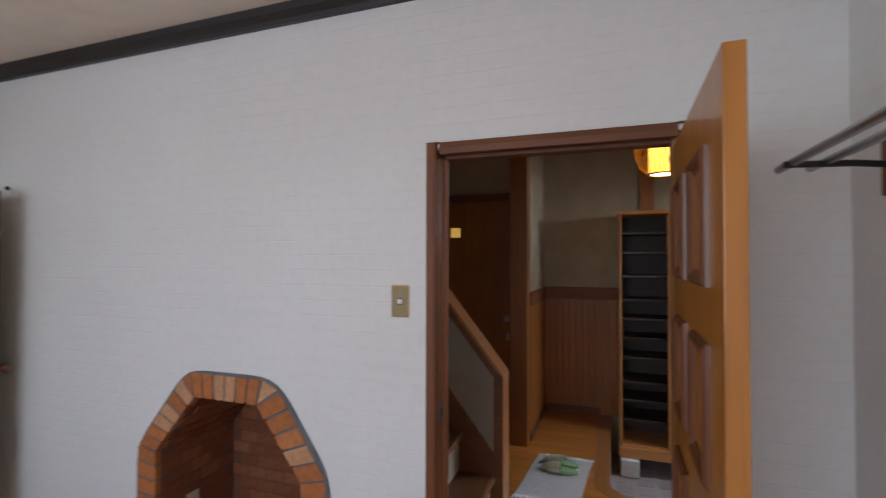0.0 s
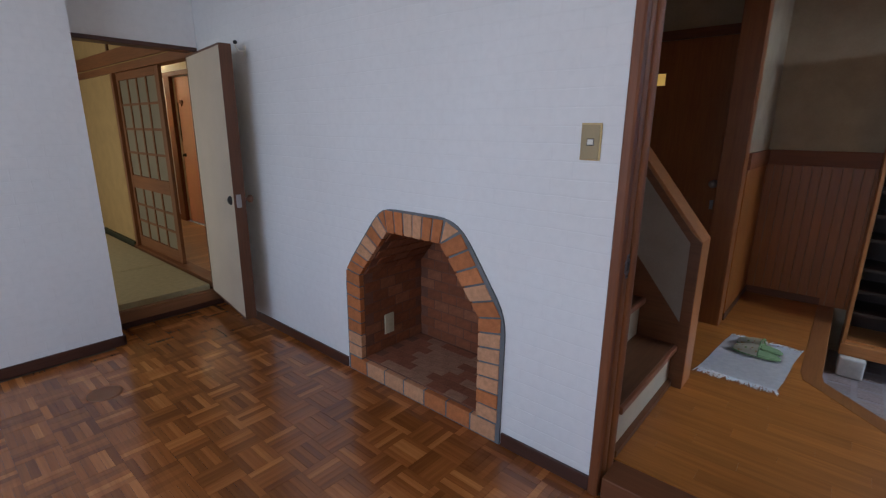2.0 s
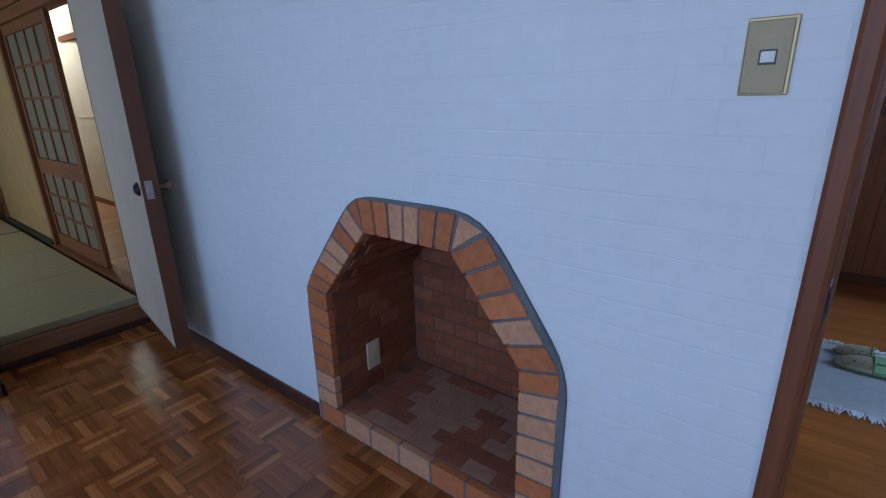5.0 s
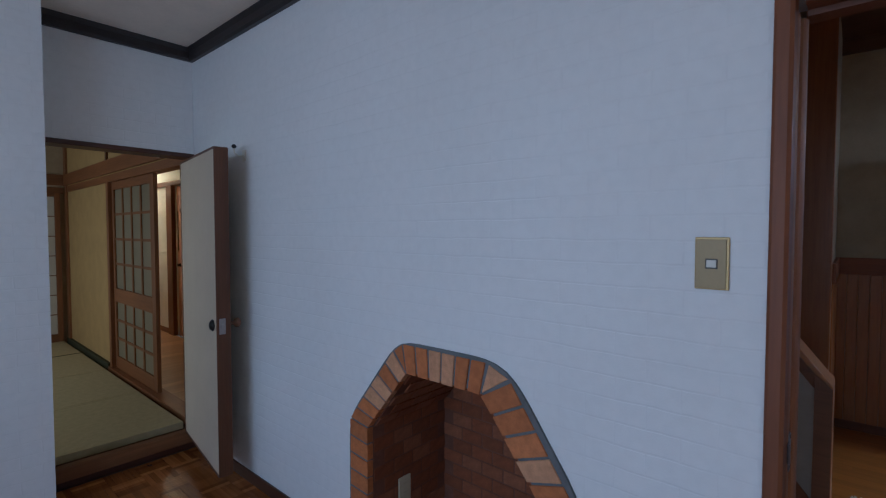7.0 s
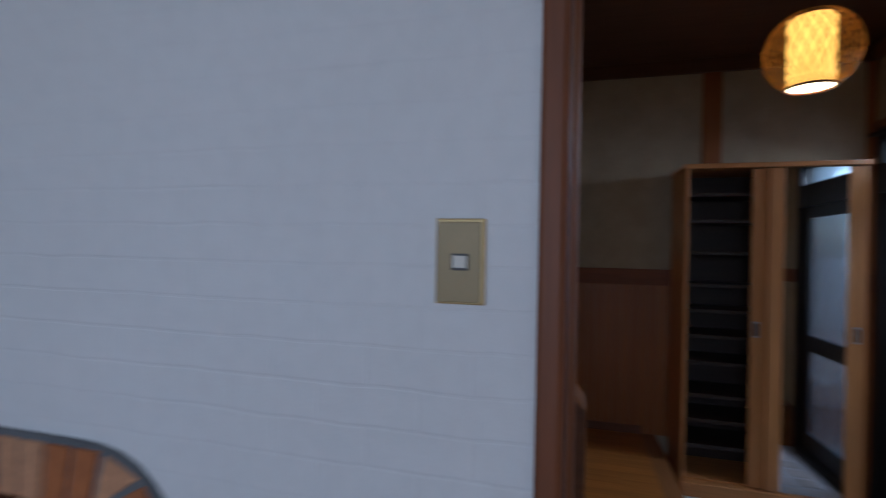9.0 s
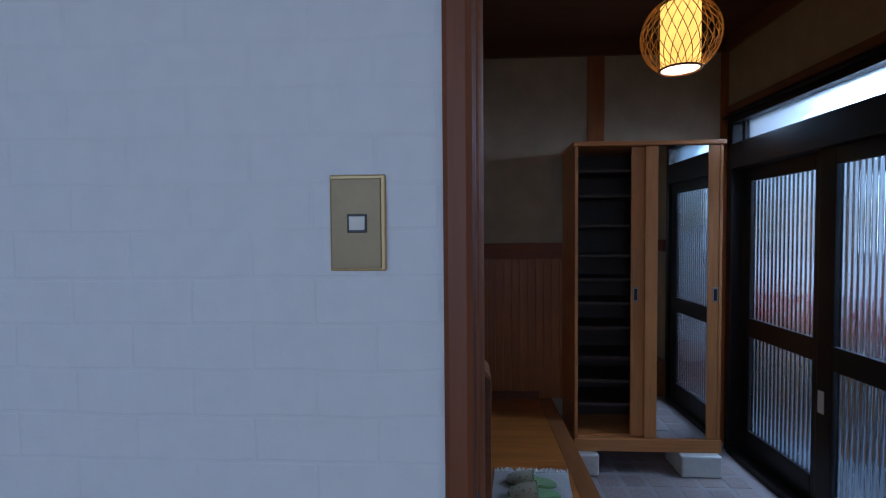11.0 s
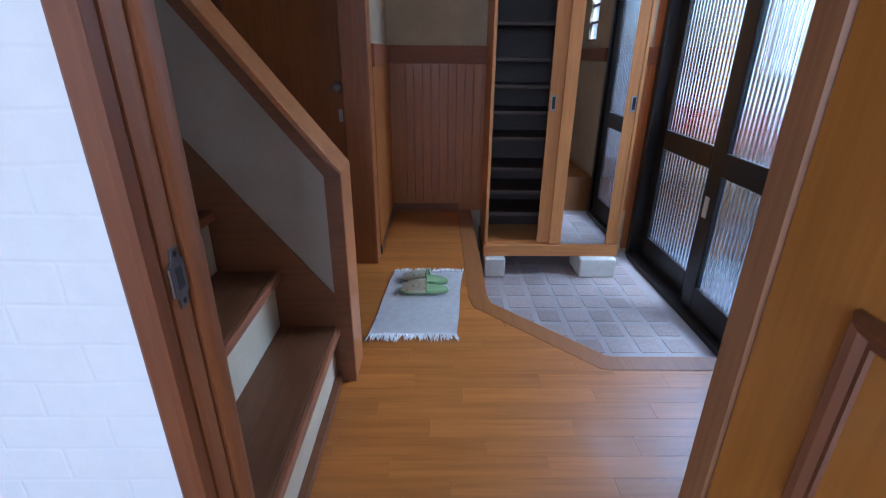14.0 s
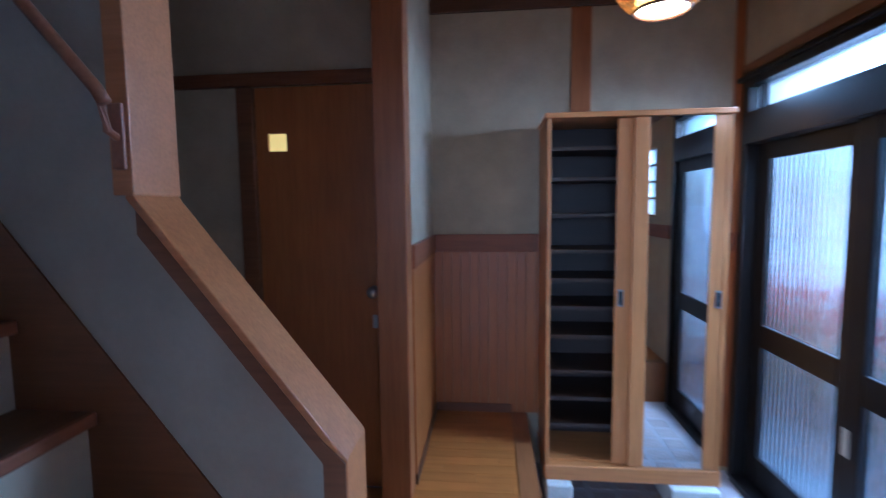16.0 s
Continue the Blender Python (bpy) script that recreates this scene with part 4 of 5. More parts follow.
# ---- entrance hall ----
HX1, HY1, HCEIL = 1.82, 2.79, 2.60
EW, HTOP = HX1, HCEIL + 0.1
setting("floor_hall_bed", [(-2.6, 0.525, 0.118, HY1, -0.2, HALLZ - 0.012), (0.525, EW, 0.118, 0.895, -0.2, HALLZ - 0.012)], M_GROUND, "dark bed below the hall boards", "floor")
setting("wall_hall_back", [(0.05, EW + 0.15, HY1, HY1 + 0.1, -0.4, HTOP)], M_SAND, "sand-coloured plaster wall of the hall", "wall")
setting("wall_hall_return", [(-0.05, 0.05, 1.966, HY1 + 0.1, -0.1, HTOP)], M_SAND, "sand-coloured plaster return wall", "wall")
setting("wall_hall_door", [(-2.6, -0.70, 1.93, 2.01, -0.1, HTOP), (-0.70, -0.07, 1.93, 2.01, 1.91, HTOP)], M_SAND, "sand-coloured plaster wall above door", "wall")
setting("wall_hall_end", [(-2.7, -2.6, 0.1, 2.01, -0.1, 3.6)], M_SAND, "plain plaster wall closing the corridor", "wall")
WY0, WY1, WZ0, WZ1 = 0.36, 0.60, 1.29, 1.87     # glass-block window beside the entrance
YA, YB = 1.03, 2.75                              # entrance door opening
setting("wall_hall_entry", [
    (EW, EW + 0.12, 0.1, WY0, -0.4, HTOP), (EW, EW + 0.12, WY1, YA, -0.4, HTOP), (EW, EW + 0.12, WY0, WY1, -0.4, WZ0),
    (EW, EW + 0.12, WY0, WY1, WZ1, HTOP), (EW, EW + 0.12, YA, HY1, 2.065, HTOP), (EW, EW + 0.12, YB, HY1, -0.4, 2.065)], M_SAND, "sand-coloured plaster wall round the entrance", "wall")
setting("ceiling_hall", [(-2.6, EW, 0.98, HY1, HCEIL, HTOP), (0.16, EW, 0.1, 0.98, HCEIL, HTOP)], M_CEILW, "dark wooden board ceiling", "ceiling")
setting("ceiling_stair", [(-2.7, 0.3, 0.0, 1.1, 3.6, 3.7)], M_CEILW, "dark wooden ceiling over the stairs", "ceiling")
setting("wall_stair_top", [(0.16, 0.26, 0.1, 0.98, HTOP, 3.6), (-2.6, 0.26, 0.98, 1.08, HTOP, 3.6)], M_SAND, "plain plaster wall above the stairs", "wall")

# timber trims on the hall walls
tr = thing("trim_hall", (0.8, HY1, 1.1), "brown wooden posts and rails on plaster walls", "trim", "", "structure")
box("corner_post", (-0.075, 0.055, 1.84, 1.966, -0.1, HCEIL), M_POST, tr, 0.004)
box("wall_post", (0.868, 0.984, HY1 - 0.012, HY1 - 0.0005, 0.2, HCEIL - 0.06), M_POST, tr, 0.003)
box("wall_post", (EW - 0.05, EW - 0.001, HY1 - 0.014, HY1 - 0.0005, -0.2, HCEIL - 0.06), M_POST, tr, 0.003)
box("top_rail", (0.05, EW, HY1 - 0.03, HY1 - 0.0005, HCEIL - 0.09, HCEIL - 0.001), M_CEILW, tr, 0.003)
box("dado_rail", (0.05, EW, HY1 - 0.022, HY1 - 0.0005, 1.105, 1.212), M_RAILX, tr, 0.003)
box("dado_rail", (0.0505, 0.07, 1.97, HY1 - 0.022, 1.105, 1.212), M_RAILY, tr, 0.003)
box("lintel_rail", (-2.6, -0.076, 1.90, 1.93, 1.908, 1.963), M_CASEX, tr, 0.003)
box("top_rail", (EW - 0.03, EW - 0.0005, 0.12, HY1 - 0.03, HCEIL - 0.09, HCEIL - 0.001), M_SUGIY, tr, 0.003)
box("entry_rail", (EW - 0.02, EW - 0.0005, 0.12, HY1 - 0.03, 2.085, 2.135), M_SUGIY, tr, 0.003)
box("dado_rail", (EW - 0.02, EW - 0.0005, 0.12, 0.98, 1.105, 1.212), M_RAILY, tr, 0.003)
box("skirting_board", (0.05, 0.53, HY1 - 0.016, HY1 - 0.0005, HALLZ, HALLZ + 0.055), M_CASEX, tr, 0.002)
box("skirting_board", (0.0505, 0.065, 1.97, HY1 - 0.016, HALLZ, HALLZ + 0.05), M_BASEY, tr, 0.002)
wn_ = thing("wainscot", (0.8, HY1, 0.5), "vertical tongue-and-groove wooden wainscot boards", "wainscot", "", "structure")
me_w = mesh_of("board", put_box(bmesh.new(), -0.0275, 0.0275, -0.005, 0.004, -0.64, 0.365, 0.002), M_WAINS)
x = 0.08
while x < EW - 0.04:
    piece("board", me_w, wn_, (x, HY1 - 0.0055, 0.74))
    x += 0.0565
y = 2.0
while y < HY1 - 0.03:
    piece("board", me_w, wn_, (0.0555, y, 0.74), (0, 0, 90))
    y += 0.0565

# hall-side door with an amber pane
td = thing("washroom_door", (-0.35, 1.94, HALLZ), "brown veneer door with a small lit amber pane", "door")
TZ1, WD0, WD1 = 1.907, 1.935, 1.965
bmx = bmesh.new()
put_box(bmx, -0.625, -0.570, WD0, WD1, HALLZ + 0.005, TZ1)
put_box(bmx, -0.486, -0.078, WD0, WD1, HALLZ + 0.005, TZ1)
put_box(bmx, -0.570, -0.486, WD0, WD1, HALLZ + 0.005, 1.632)
put_box(bmx, -0.570, -0.486, WD0, WD1, 1.709, TZ1)
slab = part("slab", bmx, M_VENEER, td, "dark brown wood veneer slab")
box("amber_pane", (-0.569, -0.487, 1.945, 1.952, 1.633, 1.708), M_AMBER, slab, 0, "lit amber glass pane")
box("jamb", (-0.70, -0.627, 1.912, 2.01, HALLZ, TZ1), M_STRING, td, 0.003)
kb = part("door_knob", put_lathe(bmesh.new(), [(0.025, 0), (0.025, -0.005), (0.010, -0.010), (0.010, -0.030), (0.025, -0.042), (0.022, -0.058), (0.003, -0.062)], 'y', (-0.108, WD0, 1.012), 18), M_STEEL, td, "silver round door knob", True)
box("lock_plate", (-0.118, -0.098, WD0 - 0.005, WD0 - 0.0002, 0.845, 0.905), M_STEEL, td)
setting("wall_washroom", [(-0.8, -0.05, 2.5, 2.55, 0, HTOP)], M_SAND, "plain plaster wall behind the washroom door", "wall")

# stairs going up behind the main wall
st = thing("staircase", (0.0, 0.48, HALLZ), "steep wooden staircase with cream risers", "staircase")
X1, Z1, RUN, RISE = 0.055, 0.318, 0.176, 0.205
for k in range(12):
    nx, nz = X1 - RUN * k, Z1 + RISE * k
    tread = box("tread", (nx - RUN - 0.03, nx - 0.018, 0.119, 0.846, nz - 0.028, nz), M_TREAD, st, 0.003, "dark worn wooden tread")
    box("nosing", (nx - 0.018, nx, 0.119, 0.846, nz - 0.030, nz + 0.001), M_NOSE, tread, 0.005)
    box("riser", (nx - 0.040, nx - 0.028, 0.119, 0.846, nz - RISE, nz - 0.028), M_RISER, st, 0, "cream painted riser")
box("base_strip", (X1 - 0.028, X1 - 0.005, 0.119, 0.846, HALLZ, HALLZ + 0.03), M_STRING, st, 0.002)

par = thing("stair_partition", (0.05, 0.91, HALLZ), "plastered stair partition with sloping wooden cap", "balustrade")
PY0, PY1 = 0.852, 0.972


def slope(x, z0=0.820, x0=0.061):
    return z0 + (x0 - x) * 1.26


XP = -0.345
bm = bmesh.new()
put_prism(bm, [(0.046, HALLZ), (0.046, slope(0.046) + 0.046), (XP, slope(XP) + 0.046), (XP, HALLZ)], 'y', PY0, PY1)
put_box(bm, -2.6, XP, PY0, PY1, -0.05, 3.6)
part("plaster_panel", bm, M_GREYP, par, "grey-brown plaster panel")
bm = bmesh.new()
xs0, xs1 = 0.046, -1.9
put_prism(bm, [(xs0, HALLZ), (xs0, 0.433), (xs1, 0.433 + (xs0 - xs1) * 1.285), (xs1, HALLZ)], 'y', PY0 - 0.006, PY0 - 0.0005)
part("stringer", bm, M_STRING, par, "dark brown stair stringer")
bm = bmesh.new()
put_prism(bm, [(0.098, slope(0.098) + 0.075), (0.048, slope(0.048) + 0.048), (XP - 0.02, slope(XP - 0.02) + 0.048), (XP - 0.02, slope(XP - 0.02) + 0.09), (XP + 0.005, slope(XP + 0.005) + 0.078)], 'y', PY0 - 0.014, PY1 + 0.014, 0.003)
part("sloping_cap", bm, M_CAP, par, "light brown sloping rail cap")
bm = bmesh.new()
put_prism(bm, [(0.046, HALLZ), (0.098, HALLZ), (0.098, slope(0.098) + 0.074), (0.046, slope(0.046) + 0.046)], 'y', PY0 - 0.013, PY1 + 0.013, 0.003)
part("newel", bm, M_CAP, par, "light brown newel post")
bm = bmesh.new()
put_prism(bm, [(0.046, slope(0.046) - 0.004), (0.046, slope(0.046) + 0.047), (XP, slope(XP) + 0.047), (XP, slope(XP) - 0.004)], 'y', PY0 - 0.012, PY0 - 0.0008)
part("inner_trim", bm, M_STRING, par, "dark brown trim board under the cap")
# thin dark sheet added to shade the newel's room side against its lit face
part("inner_trim", put_prism(bmesh.new(), [(0.047, HALLZ), (0.096, HALLZ), (0.096, slope(0.098) + 0.068), (0.047, slope(0.047) + 0.05)], 'y', PY0 - 0.018, PY0 - 0.0135), M_STRING, par)
box("upper_post", (XP - 0.045, XP + 0.003, PY0 - 0.016, PY1 + 0.016, slope(XP) + 0.080, 3.0), M_CAP, par, 0.003)
hr = thing("handrail", (-0.6, 0.79, 1.6), "round brown wooden stair handrail on brackets", "handrail")
part("rail", put_tube(bmesh.new(), [(-0.350, 0.785, 1.592), (-0.365, 0.785, 1.618), (-1.55, 0.785, 3.03)], 0.013, 12), M_NOSE, hr, "", True)
bm = bmesh.new()
put_box(bm, -0.378, -0.350, 0.826, 0.836, 1.465, 1.600, 0.003)
put_tube(bm, [(-0.364, 0.830, 1.53), (-0.364, 0.805, 1.54), (-0.364, 0.792, 1.600)], 0.009, 8)
part("bracket", bm, M_NOSE, hr)

# sunken entrance: floor, wooden edge
setting("floor_entry", [(0.50, EW + 0.02, 0.85, HY1, -0.42, ENTRYZ - 0.004)], M_GROUT, "light grout bed of the entrance floor", "floor")
edge = [(0.622, HY1), (0.622, 1.475), (0.634, 1.40), (1.030, 0.993), (1.055, 0.982), (EW, 0.978)]
inner_edge = [(0.527, HY1), (0.527, 1.46), (0.545, 1.36), (0.985, 0.905), (1.015, 0.895), (EW, 0.89)]
bm = bmesh.new()
put_prism(bm, edge + inner_edge[::-1], 'z', ENTRYZ - 0.01, HALLZ + 0.002, 0.004)
tagged(part("floor_edge", bm, M_KAMA), "brown wooden step edge round sunken entrance", "step", "", "structure")

# shoe cabinet
cab = thing("shoe_cabinet", (1.14, 2.57, -0.09), "tall beech shoe cabinet with a mirrored sliding door", "cabinet")
CX0, CX1, CF, CB, CZ0, CZ1 = 0.692, 1.584, 2.38, 2.765, -0.09, 1.845
box("top_board", (CX0 - 0.012, CX1 + 0.012, CF - 0.012, CB, CZ1 - 0.028, CZ1), M_CABX, cab, 0.005)
box("base_board", (CX0 - 0.006, CX1 + 0.006, CF - 0.008, CB, CZ0, CZ0 + 0.082), M_CABX, cab, 0.006)
for x0, x1 in ((CX0, CX0 + 0.020), (CX1 - 0.020, CX1)):
    box("side_board", (x0, x1, CF, CB, CZ0 + 0.082, CZ1 - 0.028), M_CAB, cab, 0.002)
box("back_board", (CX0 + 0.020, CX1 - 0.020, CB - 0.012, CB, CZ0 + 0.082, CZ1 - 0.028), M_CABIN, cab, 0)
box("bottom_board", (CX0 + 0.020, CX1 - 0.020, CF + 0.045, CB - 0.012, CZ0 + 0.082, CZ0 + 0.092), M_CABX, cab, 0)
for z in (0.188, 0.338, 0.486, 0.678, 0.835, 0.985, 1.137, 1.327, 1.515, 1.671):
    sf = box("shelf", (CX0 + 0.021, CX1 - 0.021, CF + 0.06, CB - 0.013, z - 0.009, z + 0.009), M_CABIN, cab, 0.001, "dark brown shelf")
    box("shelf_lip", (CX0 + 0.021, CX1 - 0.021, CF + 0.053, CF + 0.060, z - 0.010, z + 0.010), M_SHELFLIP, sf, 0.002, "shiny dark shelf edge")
SZ0, SZ1 = CZ0 + 0.088, CZ1 - 0.032
d1 = box("sliding_panel", (1.045, 1.150, CF + 0.024, CF + 0.042, SZ0, SZ1), M_CAB, cab, 0.002, "beech sliding panel")
md = box("door_stile", (1.122, 1.198, CF + 0.002, CF + 0.020, SZ0, SZ1), M_CAB, cab, 0.002)
md2 = box("door_stile", (1.498, CX1 - 0.021, CF + 0.002, CF + 0.020, SZ0, SZ1), M_CAB, cab, 0.002)
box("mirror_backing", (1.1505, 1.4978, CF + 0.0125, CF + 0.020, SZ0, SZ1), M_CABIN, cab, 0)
box("mirror", (1.1982, 1.4978, CF + 0.006, CF + 0.012, SZ0, SZ1), M_MIRROR, cab, 0, "tall narrow mirror")
for xx, par_, yy in ((1.072, d1, CF + 0.024), (1.545, md2, CF + 0.002)):
    pl = box("finger_pull", (xx - 0.015, xx + 0.015, yy - 0.003, yy + 0.001, 0.852, 0.942), M_STEEL, par_, 0.001, "grey finger pull")
    o = new("pull_recess", mesh_of("pull_recess", put_box(bmesh.new(), xx - 0.009, xx + 0.009, yy - 0.0036, yy - 0.0028, 0.862, 0.932), M_BLACKP))
    o.parent = pl
for x0, x1 in ((0.695, 0.832), (1.33, 1.572)):
    tagged(part("concrete_block", put_box(bmesh.new(), x0, x1, CF - 0.055, CF + 0.20, ENTRYZ + 0.001, CZ0 - 0.0005, 0.010), M_CONC), "off-white painted concrete block under the cabinet", "block", "blocks under the cabinet")
for x0, x1 in ((0.70, 0.83), (1.40, 1.55)):
    tagged(part("concrete_block", put_box(bmesh.new(), x0, x1, CB - 0.14, CB - 0.01, ENTRYZ + 0.001, CZ0 - 0.0005, 0.006), M_CONC), "off-white painted concrete block under the cabinet", "block", "blocks under the cabinet")

# sliding entrance door, dark aluminium with ribbed panes
en = thing("door_5", (EW + 0.03, 1.9, ENTRYZ), "dark aluminium sliding entrance door frame", "door frame", "", "structure")
box("side_jamb", (EW - 0.02, EW + 0.10, YB - 0.06, YB, ENTRYZ - 0.1, 2.045), M_ALU, en, 0.004)
box("side_jamb", (EW - 0.02, EW + 0.10, YA, YA + 0.05, ENTRYZ - 0.1, 2.045), M_ALU, en, 0.004)
box("head", (EW - 0.03, EW + 0.10, YA + 0.05, YB - 0.06, 2.005, 2.045), M_ALU, en, 0.004)
box("head", (EW - 0.045, EW + 0.10, YA - 0.02, YB + 0.02, 2.045, 2.068), M_ALU, en, 0.004)
box("transom_bar", (EW - 0.035, EW + 0.10, YA + 0.05, YB - 0.06, 1.700, 1.868), M_ALU, en, 0.005)
box("threshold", (EW - 0.035, EW + 0.10, YA + 0.05, YB - 0.06, ENTRYZ - 0.05, ENTRYZ + 0.035), M_ALU, en, 0.004)
tp = box("transom_pane", (EW + 0.035, EW + 0.040, YA + 0.05, 2.60, 1.868, 2.005), M_GLASS2, en, 0, "frosted transom pane")
tp.visible_shadow = False
box("transom_stile", (EW + 0.01, EW + 0.05, 2.60, 2.63, 1.868, 2.005), M_ALU, en, 0.002)
tp = box("transom_pane", (EW + 0.035, EW + 0.040, 2.63, YB - 0.06, 1.868, 2.005), M_GLASS2, en, 0)
tp.visible_shadow = False


def ribbed(y0, y1, z0, z1, x, n):
    """A pane with round ribs on its inner face."""
    bm = bmesh.new()
    front, seg = [], 16
    w = (y1 - y0) / n
    for i in range(n):
        for k in range(seg):
            a = k / seg
            front.append((y0 + w * (i + a), x - 0.0085 * math.sin(math.pi * a) ** 0.55))
    front.append((y1, x))
    lo = [bm.verts.new((xx, yy, z0)) for yy, xx in front]
    hi = [bm.verts.new((xx, yy, z1)) for yy, xx in front]
    bl, bh = [bm.verts.new((x + 0.003, yy, z0)) for yy, xx in front], [bm.verts.new((x + 0.003, yy, z1)) for yy, xx in front]
    for i in range(len(front) - 1):
        bm.faces.new([lo[i], lo[i + 1], hi[i + 1], hi[i]])
        bm.faces.new([bl[i], bh[i], bh[i + 1], bl[i + 1]])
        bm.faces.new([lo[i], bl[i], bl[i + 1], lo[i + 1]])
        bm.faces.new([hi[i], hi[i + 1], bh[i + 1], bh[i]])
    bm.faces.new([lo[0], hi[0], bh[0], bl[0]])
    bm.faces.new([lo[-1], bl[-1], bh[-1], hi[-1]])
    return bm


def entry_leaf(y0, y1, g0, g1, x, n):
    """A sliding leaf from y0 to y1 with panes from g0 to g1."""
    lf = thing("entrance_door", (x, (y0 + y1) / 2, ENTRYZ), "dark aluminium sliding door with ribbed glass panes", "sliding door", "entrance door leaves")
    t0, t1 = x - 0.016, x + 0.016
    for a, c in ((y0, g0), (g1, y1)):
        box("stile", (t0, t1, a, c, ENTRYZ + 0.036, 1.705), M_ALU, lf, 0.004)
    for a, c in ((ENTRYZ + 0.036, -0.035), (0.592, 0.715), (1.612, 1.705)):
        box("rail", (t0, t1, g0, g1, a, c), M_ALU, lf, 0.004)
    for a, c in ((-0.035, 0.592), (0.715, 1.612)):
        p = part("pane", ribbed(g0 - 0.002, g1 + 0.002, a - 0.002, c + 0.002, x, n), M_GLASS, lf, "ribbed clear glass pane")
        p.visible_shadow = False
    return lf


entry_leaf(1.93, 2.688, 2.020, 2.592, EW + 0.065, 16)
inner_leaf = entry_leaf(1.085, 1.925, 1.192, 1.818, EW + 0.020, 19)
box("pull_plate", (EW - 0.0005, EW + 0.0038, 1.865, 1.905, 0.355, 0.47), M_IVORY, inner_leaf, 0.001, "pale pull plate")

# glass-block window beside the entrance
gb = thing("window_1", (EW + 0.05, (WY0 + WY1) / 2, WZ0), "narrow glass-block window in the entrance wall", "window", "", "structure")
for k in range(4):
    dz = (WZ1 - WZ0) / 4
    p = box("glass_block", (EW + 0.02, EW + 0.10, WY0 + 0.005, WY1 - 0.005, WZ0 + dz * k + 0.0095, WZ0 + dz * (k + 1) - 0.0095), M_GLASS2, gb, 0.010)
    p.visible_shadow = False
    if k:
        box("mortar_joint", (EW + 0.012, EW + 0.105, WY0, WY1, WZ0 + dz * k - 0.009, WZ0 + dz * k + 0.009), M_MORTAR, gb, 0)
box("window_sill", (EW - 0.015, EW + 0.12, WY0 - 0.01, WY1 + 0.01, WZ0 - 0.014, WZ0 - 0.0005), M_SUGIY, gb, 0.003)

# pendant lamp: a woven bamboo globe round a paper cylinder
pl = thing("pendant_lamp", (0.93, 1.48, 1.97), "woven bamboo globe pendant lamp, lit", "lamp")
PC = Vector((0.93, 1.48, 2.115))
part("paper_shade", put_lathe(bmesh.new(), [(0.076, 1.980), (0.078, 2.02), (0.078, 2.24)], 'z', (PC.x, PC.y, 0), 28), M_LAMPP, pl, "glowing amber paper cylinder", True)
part("opening", put_lathe(bmesh.new(), [(0.001, 1.9765), (0.073, 1.9765), (0.073, 1.979)], 'z', (PC.x, PC.y, 0), 28), M_LAMPB, pl, "bright lamp opening")
part("bottom_ring", put_tube(bmesh.new(), [(PC.x + 0.081 * math.cos(a), PC.y + 0.081 * math.sin(a), 1.974) for a in [2 * math.pi * k / 32 for k in range(33)]], 0.005, 6), M_CASE, pl, "dark bottom ring", True)
bm = bmesh.new()
NW = 26
for d in (1, -1):
    for k in range(NW):
        pts = []
        for i in range(15):
            u = i / 14
            ph = -1.06 + 2.12 * u
            r = 0.158 * math.cos(ph)
            a = 2 * math.pi * k / NW + d * 0.9 * u
            pts.append((PC.x + r * math.cos(a), PC.y + r * math.sin(a), PC.z + 0.160 * math.sin(ph)))
        put_tube(bm, pts, 0.0018, 4)
part("bamboo_weave", bm, M_BAMBOO, pl, "bamboo weave with lamp glow in its amber colour")
part("canopy", put_lathe(bmesh.new(), [(0.05, 2.555), (0.05, HCEIL - 0.0005)], 'z', (PC.x, PC.y, 0), 20), M_BLACKP, pl)
part("cord", put_tube(bmesh.new(), [(PC.x, PC.y, 2.23), (PC.x, PC.y, 2.57)], 0.004, 6), M_BLACKP, pl)

# cotton mat with fringes
mat_thing = thing("door_mat", (0.33, 1.40, HALLZ), "white cotton floor mat with knotted fringes", "mat")
bm = bmesh.new()
nx_, ny_ = 16, 24
grid_v = []
for j in range(ny_ + 1):
    row = []
    for i in range(nx_ + 1):
        u, v = i / nx_, j / ny_
        xx = 0.100 + 0.362 * u + 0.052 * v + 0.003 * math.sin(v * 7)
        yy = 1.130 + 0.590 * v + 0.006 * math.sin(u * 8)
        zz = HALLZ + 0.007 + 0.0025 * noise.noise((xx * 12, yy * 12, 0))
        row.append(bm.verts.new((xx, yy, zz)))
    grid_v.append(row)
for j in range(ny_):
    for i in range(nx_):
        bm.faces.new([grid_v[j][i], grid_v[j][i + 1], grid_v[j + 1][i + 1], grid_v[j + 1][i]])
bmesh.ops.solidify(bm, geom=bm.faces[:], thickness=0.005)
part("cloth", bm, M_MAT, mat_thing, "", True)
for v, d in ((0, -1), (1, 1)):
    bm = bmesh.new()
    for k in range(90):
        u = (k + random.random()) / 90
        xx = 0.100 + 0.362 * u + 0.052 * v
        yy = 1.130 + 0.590 * v
        j1, j2 = random.uniform(-0.018, 0.018), random.uniform(0.022, 0.055)
        put_tube(bm, [(xx, yy, HALLZ + 0.007), (xx + j1 * 0.4, yy + d * j2 * 0.5, HALLZ + 0.008), (xx + j1, yy + d * j2, HALLZ + 0.004)], [0.0032, 0.0028, 0.0016], 5)
    part("fringe", bm, M_MAT, mat_thing, "knotted white fringe")


